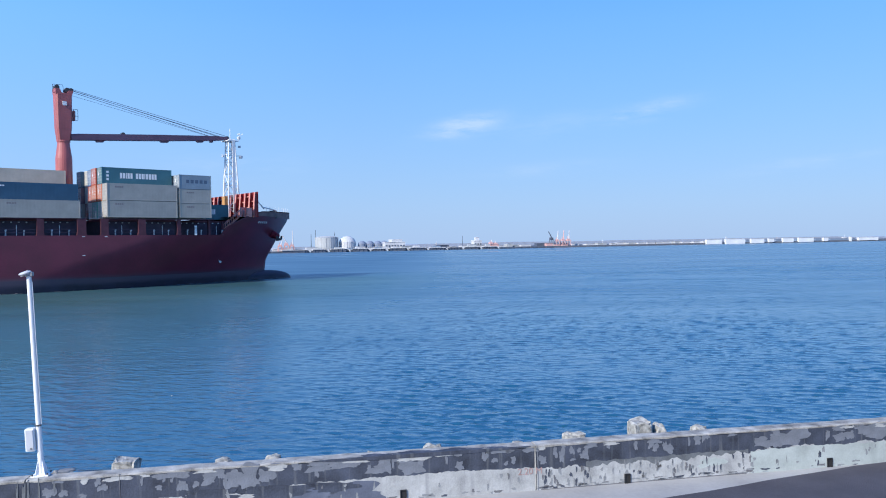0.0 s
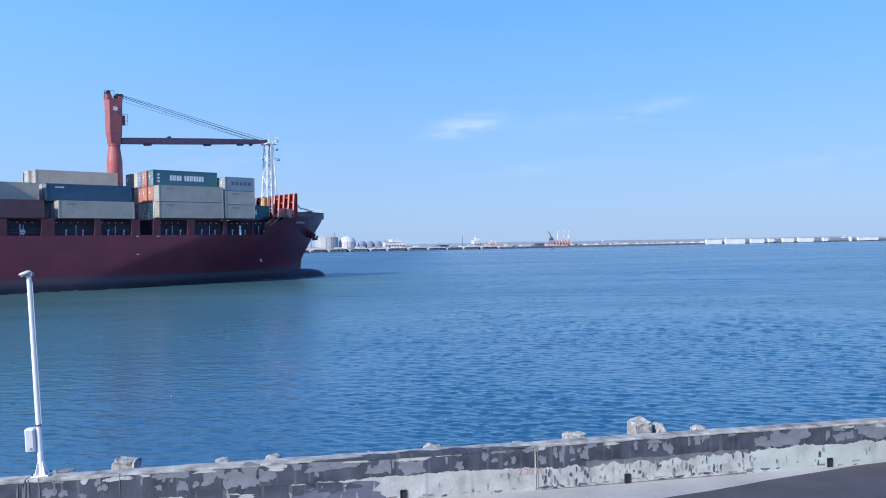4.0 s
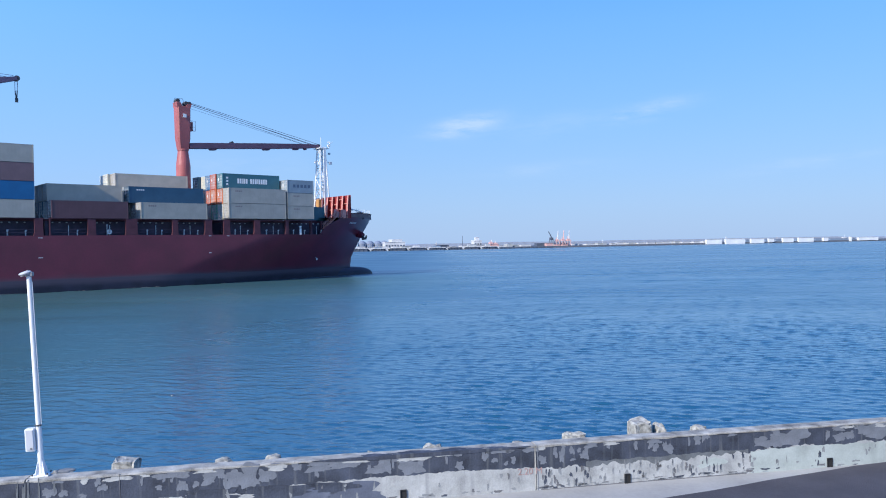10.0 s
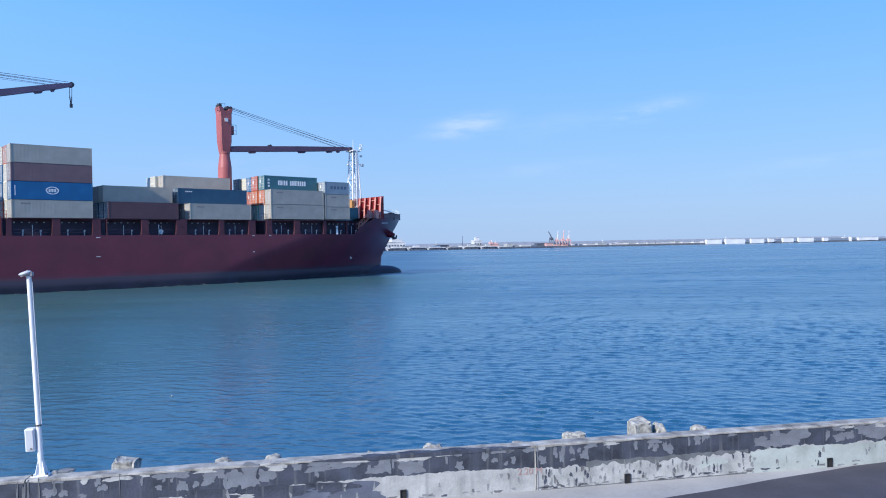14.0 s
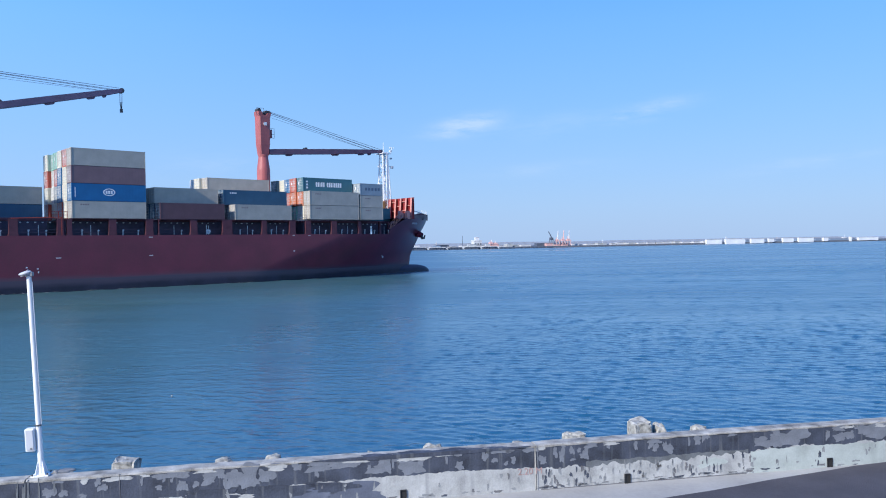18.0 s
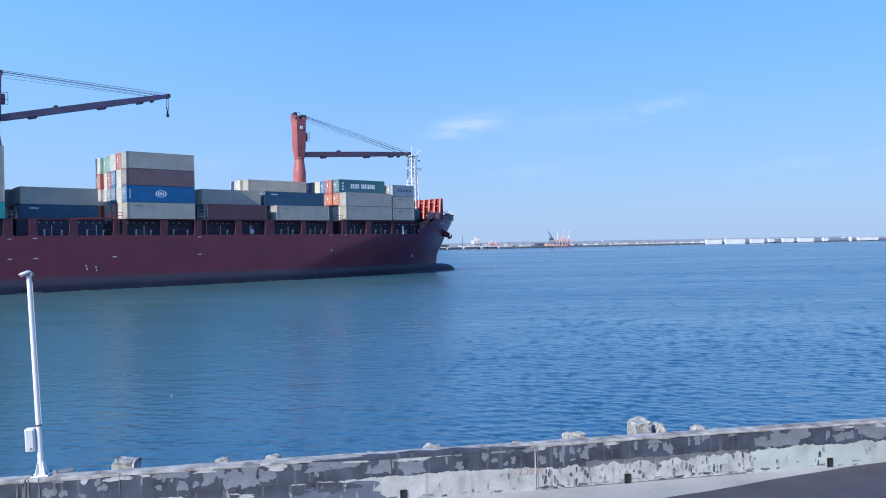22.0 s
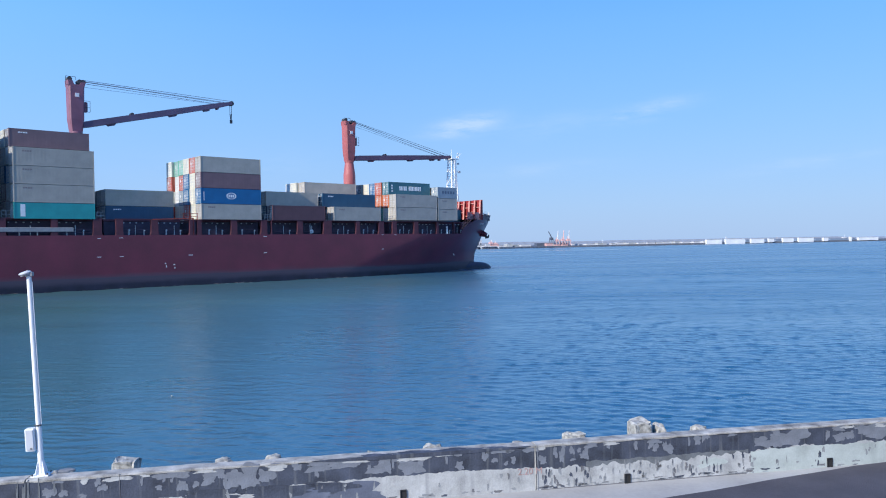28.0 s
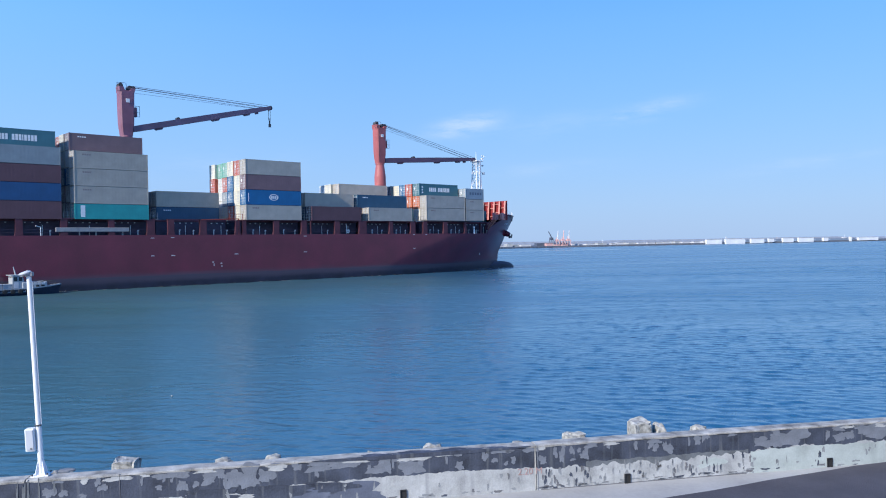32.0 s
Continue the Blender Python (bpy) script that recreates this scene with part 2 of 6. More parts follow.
M["asphalt"] = material("asphalt", (0.070, 0.066, 0.078), 0.9, vary=0.25, scale=1.2, bump=0.6, bump_scale=60)
M["rock"] = material("pale_coral_rock", (0.35, 0.34, 0.31), 0.95, vary=0.85, scale=9, bump=1.0, bump_scale=30)
M["white_paint"] = material("white_paint", (0.78, 0.79, 0.80), 0.4, vary=0.06, scale=2)
M["grey_plastic"] = material("grey_plastic", (0.52, 0.54, 0.58), 0.45, vary=0.06, scale=3)
M["black"] = material("black_rubber", (0.02, 0.02, 0.022), 0.8, vary=0.2, scale=4)
M["dark_steel"] = material("dark_steel", (0.06, 0.06, 0.065), 0.6, vary=0.3, scale=2)
M["red_text"] = material("red_marking_paint", (0.40, 0.26, 0.24), 0.8, vary=0.4, scale=8)
M["hull_red"] = material("hull_red_paint", (0.152, 0.0165, 0.036), 0.34, vary=0.25, scale=0.22, streak=0.3, streak_color=(0.11, 0.03, 0.03), bump=0.15, bump_scale=0.8)
_hull = M["hull_red"].node_tree.nodes["Principled BSDF"]
_hull.inputs["IOR"].default_value = 1.52
_hull.inputs["Coat Weight"].default_value, _hull.inputs["Coat Roughness"].default_value, _hull.inputs["Coat IOR"].default_value = 0.22, 0.22, 1.5
def salt_band(mt, lo, hi, below, above, wear):
    """Blends a paint into a salt-greyed, scuffed tone over a band of height above the waterline."""
    n, l = mt.node_tree.nodes, mt.node_tree.links
    b = n["Principled BSDF"]
    base = b.inputs["Base Color"].links[0].from_socket
    co = n.new("ShaderNodeTexCoord")
    sep = n.new("ShaderNodeSeparateXYZ")
    l.new(co.outputs["Object"], sep.inputs[0])
    mp = n.new("ShaderNodeMapping")
    mp.inputs["Scale"].default_value = (0.10, 0.10, 1.1)
    l.new(co.outputs["Object"], mp.inputs[0])
    nz = n.new("ShaderNodeTexNoise")
    nz.inputs["Scale"].default_value, nz.inputs["Detail"].default_value, nz.inputs["Roughness"].default_value = 1.0, 7, 0.62
    l.new(mp.outputs[0], nz.inputs["Vector"])
    off = n.new("ShaderNodeMath")
    off.operation = "MULTIPLY_ADD"
    l.new(nz.outputs["Fac"], off.inputs[0])
    off.inputs[1].default_value = wear
    l.new(sep.outputs[2], off.inputs[2])
    rng = n.new("ShaderNodeMapRange")
    rng.interpolation_type = "SMOOTHSTEP"
    rng.inputs["From Min"].default_value, rng.inputs["From Max"].default_value = lo + wear / 2, hi + wear / 2
    rng.inputs["To Min"].default_value, rng.inputs["To Max"].default_value = below, above
    l.new(off.outputs[0], rng.inputs["Value"])
    mx = n.new("ShaderNodeMix")
    mx.data_type = "RGBA"
    l.new(rng.outputs[0], mx.inputs["Factor"])
    l.new(base, mx.inputs["A"])
    mx.inputs["B"].default_value = (0.085, 0.062, 0.086, 1)
    l.new(mx.outputs["Result"], b.inputs["Base Color"])


salt_band(M["hull_red"], 1.7, 2.9, 0.9, 0.0, 1.3)
# the side passage's shade is put into this dark blue-grey
M["coaming"] = material("passage_shade_blue_grey", (0.060, 0.045, 0.075), 0.7, vary=0.3, scale=0.8)
# red lightened and greyed to carry the sky's reflection on the bow
M["strake"] = material("sky_sheen_red_paint", (0.20, 0.13, 0.135), 0.6, vary=0.3, scale=0.8)
M["locker"] = material("ochre_yellow_paint", (0.50, 0.26, 0.09), 0.6, vary=0.25, scale=1.2)
M["vent"] = material("pale_vent_paint", (0.62, 0.63, 0.64), 0.5, vary=0.15, scale=2)
M["faint_mark"] = material("faded_stencil_paint", (0.25, 0.20, 0.20), 0.6, vary=0.2, scale=3)
M["boot"] = material("boot_topping", (0.018, 0.016, 0.034), 0.5, vary=0.5, scale=0.5, streak=0.3, streak_color=(0.05, 0.04, 0.05))
salt_band(M["boot"], 0.6, 1.6, 0.0, 0.9, 0.9)
M["deck_red"] = material("deck_red_oxide", (0.105, 0.030, 0.044), 0.7, vary=0.3, scale=0.8)
M["orange_red"] = material("orange_red_paint", (0.42, 0.055, 0.030), 0.5, vary=0.15, scale=0.7)
M["crane_red"] = material("crane_red_paint", (0.38, 0.105, 0.105), 0.5, vary=0.16, scale=0.5, streak=0.2, streak_color=(0.2, 0.05, 0.04))
M["jib_red"] = material("jib_dark_red_paint", (0.135, 0.074, 0.115), 0.5, vary=0.2, scale=0.4)
# the bluish veil over the after crane is mixed into these two colours
M["hazed_crane"] = material("hazed_crane_paint", (0.225, 0.10, 0.145), 0.55, vary=0.2, scale=0.5, streak=0.2, streak_color=(0.2, 0.05, 0.04))
M["hazed_jib"] = material("hazed_jib_paint", (0.115, 0.088, 0.150), 0.55, vary=0.2, scale=0.4)
# on the breakwater's brackets this pale pink carries the sunlight
M["flange"] = material("pale_pink_red_paint", (0.62, 0.27, 0.23), 0.6, vary=0.2, scale=1.5)
# breakwater plate: the shade between its brackets is put into a deeper red
M["deep_red"] = material("deep_red_paint", (0.26, 0.025, 0.028), 0.55, vary=0.2, scale=0.8)
M["foam"] = material("sea_foam", (0.55, 0.62, 0.66), 0.8, vary=0.3, scale=2)
M["worn_alu"] = material("worn_aluminium_paint", (0.30, 0.30, 0.31), 0.6, vary=0.2, scale=1.5)
M["boat_white"] = material("weathered_boat_white", (0.36, 0.39, 0.42), 0.6, vary=0.15, scale=1.2)
M["slate"] = material("slate_blue_paint", (0.10, 0.14, 0.20), 0.6, vary=0.15, scale=2)
M["cable"] = material("greased_wire_rope", (0.10, 0.11, 0.14), 0.6, vary=0.2, scale=2)
M["glass"] = material("dark_window_glass", (0.02, 0.03, 0.04), 0.08, vary=0.1, scale=1)
# indigo, steel and taupe have the dimming at the view's left edge mixed in
BOX = {"grey": (0.40, 0.37, 0.325), "beige": (0.47, 0.415, 0.34), "cream": (0.72, 0.69, 0.56), "taupe": (0.185, 0.122, 0.134), "indigo": (0.014, 0.075, 0.19), "steel": (0.24, 0.28, 0.30), "brown": (0.20, 0.12, 0.132), "maroon": (0.120, 0.058, 0.070), "blue": (0.006, 0.125, 0.30),
       "navy": (0.024, 0.085, 0.150), "teal": (0.020, 0.30, 0.30), "green": (0.045, 0.155, 0.190), "bluegrey": (0.25, 0.31, 0.36),
       "red": (0.48, 0.10, 0.06), "mint": (0.16, 0.45, 0.34), "orange": (0.55, 0.15, 0.06), "white": (0.75, 0.75, 0.72)}
for key, c in BOX.items():
    M["box_" + key] = material("container_" + key, c, 0.55, vary=0.14, scale=0.6, streak=0.05, streak_color=(c[0] * 0.55, c[1] * 0.45, c[2] * 0.4), per_object=0.05)


# ---------------------------------------------------------------- helpers
def part(name, bm, mat, parent=None, label="", m=None, smooth=False):
    """Links a bmesh (or mesh data) as one mesh object under a thing or a part."""
    if isinstance(bm, bmesh.types.BMesh):
        data = bpy.data.meshes.new(name)
        if smooth:
            for f in bm.faces:
                f.smooth = True
        bm.to_mesh(data)
        bm.free()
        data.materials.append(mat)
    else:
        data = bm
    ob = new(name, data)
    if parent is not None:
        ob.parent = parent
    if m is not None:
        ob.matrix_basis = m
    if label:
        tagged(ob, label)
    return ob


def mesh_of(name, bm, mat):
    data = bpy.data.meshes.new(name)
    bm.to_mesh(data)
    bm.free()
    data.materials.append(mat)
    return data


def box(bm, x0, x1, y0, y1, z0, z1, bevel=0.0):
    r = bmesh.ops.create_cube(bm, size=1.0)
    bmesh.ops.transform(bm, matrix=Matrix.Translation(((x0 + x1) / 2, (y0 + y1) / 2, (z0 + z1) / 2)) @ Matrix.Diagonal((x1 - x0, y1 - y0, z1 - z0, 1)), verts=r["verts"])
    if bevel:
        es = list({e for v in r["verts"] for e in v.link_edges})
        bmesh.ops.bevel(bm, geom=es, offset=bevel, segments=1, affect="EDGES", profile=0.5)
    return bm


def bbox(*a, **k):
    return box(bmesh.new(), *a, **k)


def rod(bm, p, q, r0, r1=None, seg=8):
    """A round bar from p to q."""
    p, q = Vector(p), Vector(q)
    d = q - p
    m = Matrix.Translation((p + q) / 2) @ d.to_track_quat("Z", "Y").to_matrix().to_4x4()
    bmesh.ops.create_cone(bm, cap_ends=True, segments=seg, radius1=r0, radius2=r0 if r1 is None else r1, depth=d.length, matrix=m)
    return bm


def beam(bm, p, q, w, d):
    """A square bar from p to q; w across, d upright."""
    p, q = Vector(p), Vector(q)
    v = q - p
    m = Matrix.Translation((p + q) / 2) @ v.to_track_quat("X", "Z").to_matrix().to_4x4() @ Matrix.Diagonal((v.length, w, d, 1))
    bmesh.ops.create_cube(bm, size=1.0, matrix=m)
    return bm


def prism(bm, outline, y0, y1):
    """An upright outline in x and z, drawn out along y."""
    a = [bm.verts.new((x, y0, z)) for x, z in outline]
    b = [bm.verts.new((x, y1, z)) for x, z in outline]
    bm.faces.new(a)
    bm.faces.new(b[::-1])
    n = len(a)
    for i in range(n):
        bm.faces.new((a[(i + 1) % n], a[i], b[i], b[(i + 1) % n]))
    bmesh.ops.recalc_face_normals(bm, faces=bm.faces)
    return bm


def lathe(bm, profile, seg=16, m=None):
    """A turned form about z from (radius, height) pairs."""
    rings = []
    for r, z in profile:
        rings.append([bm.verts.new((max(r, 1e-3) * math.cos(2 * math.pi * i / seg), max(r, 1e-3) * math.sin(2 * math.pi * i / seg), z)) for i in range(seg)])
    for a, b in zip(rings, rings[1:]):
        for i in range(seg):
            bm.faces.new((a[i], a[(i + 1) % seg], b[(i + 1) % seg], b[i]))
    bm.faces.new(rings[0][::-1])
    bm.faces.new(rings[-1])
    if m is not None:
        bmesh.ops.transform(bm, matrix=m, verts=bm.verts)
    return bm


def lerp_table(t, rows):
    for (a, va), (b, vb) in zip(rows, rows[1:]):
        if t <= b:
            return va + (vb - va) * max(0.0, min(1.0, (t - a) / (b - a)))
    return rows[-1][1]


def empty(name, m, label, category, group="", kind=""):
    ob = new(name)
    ob.empty_display_size = 0.5
    ob.matrix_basis = m
    return tagged(ob, label, category, group, kind)


# ---------------------------------------------------------------- sea
def spaced(dense0, dense1, step, grow, far):
    """Coordinates that are close together over one stretch and widen outwards."""
    out = list(np.arange(dense0, dense1, step))
    s, x = step, dense1
    while x < far:
        out.append(x)
        s *= grow
        x += s
    out.append(far)
    s, x = step, dense0 - step
    while x > -far:
        out.append(x)
        s *= grow
        x -= s
    out.append(-far)
    return np.array(sorted(out))


def sea():
    xs = spaced(-17.0, 22.0, 0.105, 1.022, 4700.0)
    ys = [-4700.0, -900.0, -150.0, -20.0, 6.0, 12.0]
    while ys[-1] < 4700.0:
        ys.append(ys[-1] + (ys[-1] * 0.0031 if ys[-1] < 190.0 else ys[-1] * 0.03))
    ys = np.array(ys)
    X, Y = np.meshgrid(xs, ys)
    dx, dy = np.gradient(xs), np.gradient(ys)
    cell = np.maximum(dx[None, :] * 0.5, dy[:, None] * np.ones_like(X))
    Z = np.zeros_like(X)
    # sheltered on the side where the ship passes, choppier towards open water
    open_water = np.clip(np.clip(1.05 + (X / np.maximum(Y, 10.0)) * 1.35, 0.55, 1.0) + 0.25 * np.clip((Y - 50.0) / 50.0, 0, 1), 0, 1)
    # patches where the wind comes and goes
    gust = np.ones_like(X)
    rng = np.random.RandomState(7)
    for k in range(9):
        lam, ang = 9.0 * 4.0 ** rng.rand(), rng.rand() * 6.28
        gust += 0.05 * np.sin(2 * np.pi / lam * (np.cos(ang) * X + np.sin(ang) * Y) + rng.rand() * 6.28)
    # wind chop with short crests: wavelength, slope, spread of headings
    for n, lo, hi, slope, spread in ((120, 0.20, 0.55, 0.0215, 0.46), (60, 0.5, 1.1, 0.0145, 0.44), (24, 1.1, 3.2, 0.0060, 0.45), (34, 2.2, 7.0, 0.0085, 0.5)):
        fetch = np.clip((Y - 60.0) / 60.0, 0, 1) if hi > 5.0 else open_water      # longer waves only out in the basin
        for k in range(n):
            lam = lo * (hi / lo) ** rng.rand()
            ang = radians(-102) + rng.randn() * spread
            amp = slope * lam / (2 * np.pi) * (0.6 + 0.8 * rng.rand())
            w = np.clip(lam / (2.5 * cell) - 0.55, 0, 1)
            # steeper on the lee face than on the windward back
            ph = 2 * np.pi / lam * (np.cos(ang) * X + np.sin(ang) * Y) + rng.rand() * 6.28
            Z += w * fetch * amp * np.sin(ph - 0.6 * np.sin(ph))
    Z *= gust
    # crests lean shorewards: long gentle backs, narrow steep faces
    Y = Y - 1.7 * Z
    ny, nx = X.shape
    me = bpy.data.meshes.new("water")
    me.vertices.add(nx * ny)
    me.vertices.foreach_set("co", np.stack([X, Y, Z], -1).astype(np.float32).ravel())
    i = (np.arange(ny - 1)[:, None] * nx + np.arange(nx - 1)[None, :]).ravel()
    quads = np.stack([i, i + 1, i + nx + 1, i + nx], 1)
    me.loops.add(quads.size)
    me.loops.foreach_set("vertex_index", quads.astype(np.int32).ravel())
    me.polygons.add(len(quads))
    me.polygons.foreach_set("loop_start", (np.arange(len(quads)) * 4).astype(np.int32))
    me.polygons.foreach_set("use_smooth", np.ones(len(quads), bool))
    me.update(calc_edges=True)
    me.materials.append(M["water"])
    return tagged(new("water", me), "rippled deep blue harbour water under a clear sky", "water", kind="structure")


WATER = sea()

# ---------------------------------------------------------------- quay and seawall
WALL = pose(0, 15.08, 0, 0, 0, math.degrees(math.atan(0.188)))   # local x along the wall, local y towards the sea
GROUND_Z, WALL_Z, WALL_T = 1.45, 2.35, 0.36


def ground():
    bm = bmesh.new()
    box(bm, -2200, 2200, -2600, 0.03, -3.0, GROUND_Z)
    g = part("ground", bm, M["pavement"], m=WALL)
    tagged(g, "pale worn concrete paving along the seawall", "ground", kind="structure")
    # the asphalt's edge runs at a slight angle to the wall
    bm = bmesh.new()
    rnd = random.Random(3)
    n = 90
    near, edge = [], []
    for i in range(n + 1):
        x = -30 + 70 * i / n
        y = -0.506 + 0.20 * (x - 6.85) + 0.02 * math.sin(x * 2.1) + rnd.uniform(-0.012, 0.012)
        y = min(y, -0.03 + 0.01 * math.sin(x * 5.3))
        edge.append(bm.verts.new((x, y, GROUND_Z + 0.012)))
        near.append(bm.verts.new((x, -40.0, GROUND_Z + 0.012)))
    for i in range(n):
        bm.faces.new((near[i], near[i + 1], edge[i + 1], edge[i]))
    r = part("road", bm, M["asphalt"], m=WALL)
    tagged(r, "dark grey asphalt roadway beside the paving", "road", kind="structure")


def blob(w, h, seed, t=0.005, n=52):
    """An irregular thin flake in x and z."""
    rnd = random.Random(seed)
    ph = [rnd.uniform(0, 6.28) for _ in range(4)]
    pts = []
    for i in range(n):
        a = 2 * math.pi * i / n
        r = 1 + 0.22 * math.sin(2 * a + ph[0]) + 0.16 * math.sin(3 * a + ph[1]) + 0.12 * math.sin(5 * a + ph[2]) + 0.08 * math.sin(9 * a + ph[3]) + rnd.uniform(-0.06, 0.06)
        c, s = math.cos(a), math.sin(a)
        c, s = math.copysign(abs(c) ** 0.75, c), math.copysign(abs(s) ** 0.75, s)
        pts.append((c * w / 2 * r, s * h / 2 * r))
    return prism(bmesh.new(), pts, -t, 0.02)


def lime_top(x):
    return lerp_table(x, [(-4.6, 1.86), (-3.8, 1.80), (-2.8, 1.91), (-1.2, 1.94), (0.0, 1.95), (1.75, 1.90), (2.05, 1.93), (2.8, 1.86), (4.5, 1.83), (5.3, 1.88), (6.4, 1.91), (7.5, 1.94), (9.7, 1.91)])


def jagged(x0, x1, z0, z1, seed, t, rough=1.0):
    """A coat of limewash with a torn upper edge."""
    rnd = random.Random(seed)
    n = int((x1 - x0) / 0.045)
    top, k = [], 0.0
    for i in range(n + 1):
        x = x0 + (x1 - x0) * i / n
        k = 0.72 * k + rnd.uniform(-0.055, 0.055)
        big = 0.055 * noise.noise((x * 0.9, seed, 0.3)) + 0.03 * noise.noise((x * 3.1, seed, 1.7))
        top.append((x, (lime_top(x) if z1 is None else z1) + (k * 0.7 + big) * rough))
    bm = bmesh.new()
    lo_f = [bm.verts.new((x, -t, z0 + 0.012 * abs(math.sin(x * 9 + seed)))) for x, z in top]
    up_f = [bm.verts.new((x, -t, z)) for x, z in top]
    up_b = [bm.verts.new((x, 0.01, z + 0.004)) for x, z in top]
    for i in range(n):
        bm.faces.new((lo_f[i], lo_f[i + 1], up_f[i + 1], up_f[i]))
        bm.faces.new((up_f[i], up_f[i + 1], up_b[i + 1], up_b[i]))
    return bm


def seawall():
    wall = empty("wall_sea", WALL, "weathered low concrete seawall with flaking dark paint and limewash", "seawall", kind="structure")
    joints = [-60.0, -40.0, -26.0, -17.0, -7.6, 1.8, 11.2, 20.5, 30.0, 45.0, 60.0]
    for i, (a, b) in enumerate(zip(joints, joints[1:])):
        g = 0.012
        part("wall_segment", bbox(a + g, b - g, 0.0, WALL_T, -2.5, WALL_Z - 0.05), M["old_paint"], wall)
        # coping with a worn, slightly wavy arris
        bm = bmesh.new()
        n = int((b - a) / 0.25)
        rnd = random.Random(50 + i)
        rows = []
        for k in range(n + 1):
            x = a + g + (b - a - 2 * g) * k / n
            e1, e2 = rnd.uniform(0, 0.022), rnd.uniform(0, 0.03)
            zt = WALL_Z + rnd.uniform(-0.006, 0.006)
            rows.append([bm.verts.new(p) for p in ((x, -0.004, WALL_Z - 0.030 - e2), (x, -0.008, zt - 0.012 - e1 * 0.6), (x, 0.02 + e1, zt), (x, WALL_T - 0.02 - e2, zt), (x, WALL_T + 0.01, zt - 0.03), (x, WALL_T + 0.01, WALL_Z - 0.07))])
        for p, q in zip(rows, rows[1:]):
            for j in range(5):
                bm.faces.new((p[j], q[j], q[j + 1], p[j + 1]))
        for r in (rows[0], rows[-1]):
            bm.faces.new(r)
        bmesh.ops.recalc_face_normals(bm, faces=bm.faces)
        part("coping", bm, M["coping"], wall, "bleached rough concrete coping")
        part("limewash_coat", jagged(a + g, b - g, GROUND_Z - 0.02, None, 11 + i, 0.006, 0.9 if a == 1.8 else 0.4), M["lime"], wall, "pale flaking limewash coat")
    part("joint_strip", bbox(1.775, 1.80, -0.012, 0.02, GROUND_Z, WALL_Z - 0.01), M["coping"], wall)
    part("joint_strip", bbox(1.835, 1.85, -0.010, 0.02, GROUND_Z, WALL_Z - 0.01), M["patch"], wall)
    # bare patches where the dark paint has come away: along, height, width, depth
    bare_a = ((-6.97, 2.07, 0.13, 0.13), (-6.65, 2.0, 0.13, 0.07), (-6.31, 2.12, 0.16, 0.12), (-6.39, 2.23, 0.1, 0.14), (-5.64, 2.2, 0.05, 0.16), (-5.26, 2.18, 0.06, 0.06), (-5.35, 2.05, 0.13, 0.08), (-5.11, 2.26, 0.53, 0.14), (-5.12, 2.17, 0.05, 0.1), (-4.94, 2.05, 0.16, 0.21), (-4.7, 2.06, 0.12, 0.1), (-4.47, 2.16, 0.27, 0.21), (-4.28, 2.23, 0.2, 0.17), (-4.18, 2.07, 0.07, 0.21), (-7.2, 2.1, 0.2, 0.18))
    bare_b = ((-4.03, 2.11, 0.34, 0.28), (-3.76, 2.14, 0.41, 0.39), (-3.44, 2.13, 0.26, 0.26), (-3.24, 2.28, 0.31, 0.11), (-4.23, 2.23, 0.07, 0.14), (-2.88, 2.26, 0.17, 0.14), (-2.46, 2.2, 0.39, 0.16), (-2.51, 2.09, 0.08, 0.11), (-2.48, 2.29, 0.35, 0.08), (-1.91, 2.25, 0.53, 0.17), (-1.23, 2.26, 0.25, 0.14), (-0.88, 2.26, 0.37, 0.13), (-1.32, 2.1, 0.4, 0.18), (-1.52, 2.15, 0.07, 0.09), (-1.16, 2.15, 0.15, 0.22), (-0.72, 2.1, 0.48, 0.29), (-0.52, 2.21, 0.1, 0.22), (-1.06, 2.2, 0.04, 0.25))
    bare_c = ((-0.01, 2.29, 0.19, 0.07), (-0.01, 2.19, 0.05, 0.18), (0.25, 2.05, 0.17, 0.14), (0.74, 2.22, 0.09, 0.22), (0.79, 2.2, 0.08, 0.11), (0.96, 2.11, 0.11, 0.1), (1.19, 2.03, 0.08, 0.08), (1.34, 2.09, 0.11, 0.12), (1.94, 2.05, 0.16, 0.16), (2.21, 2.18, 0.09, 0.19), (2.35, 2.12, 0.12, 0.26), (2.56, 2.19, 0.1, 0.15), (2.71, 2.19, 0.09, 0.08), (2.85, 2.13, 0.1, 0.23), (2.77, 2.07, 0.1, 0.08), (2.86, 2.04, 0.1, 0.09), (2.57, 2.01, 0.1, 0.05), (3.34, 2.25, 0.1, 0.11), (3.93, 2.21, 0.09, 0.15), (4.26, 2.2, 0.11, 0.15), (4.36, 2.14, 0.12, 0.15), (4.57, 2.15, 0.07, 0.19), (2.38, 2.3, 0.09, 0.06))
    bare_d = ((4.65, 2.1, 0.21, 0.19), (5.11, 2.21, 0.05, 0.16), (5.3, 2.23, 0.17, 0.16), (5.5, 2.28, 0.08, 0.09), (5.43, 2.25, 0.05, 0.16), (6.79, 2.08, 0.39, 0.2), (7.43, 2.14, 0.8, 0.32), (7.08, 2.06, 0.26, 0.2), (8.33, 2.14, 0.09, 0.2), (8.65, 2.08, 0.32, 0.18), (8.89, 2.1, 0.14, 0.2), (9.3, 2.2, 0.42, 0.25), (9.53, 2.14, 0.51, 0.29), (9.67, 2.23, 0.28, 0.21), (10.3, 2.12, 0.6, 0.3), (10.9, 2.15, 0.4, 0.22))
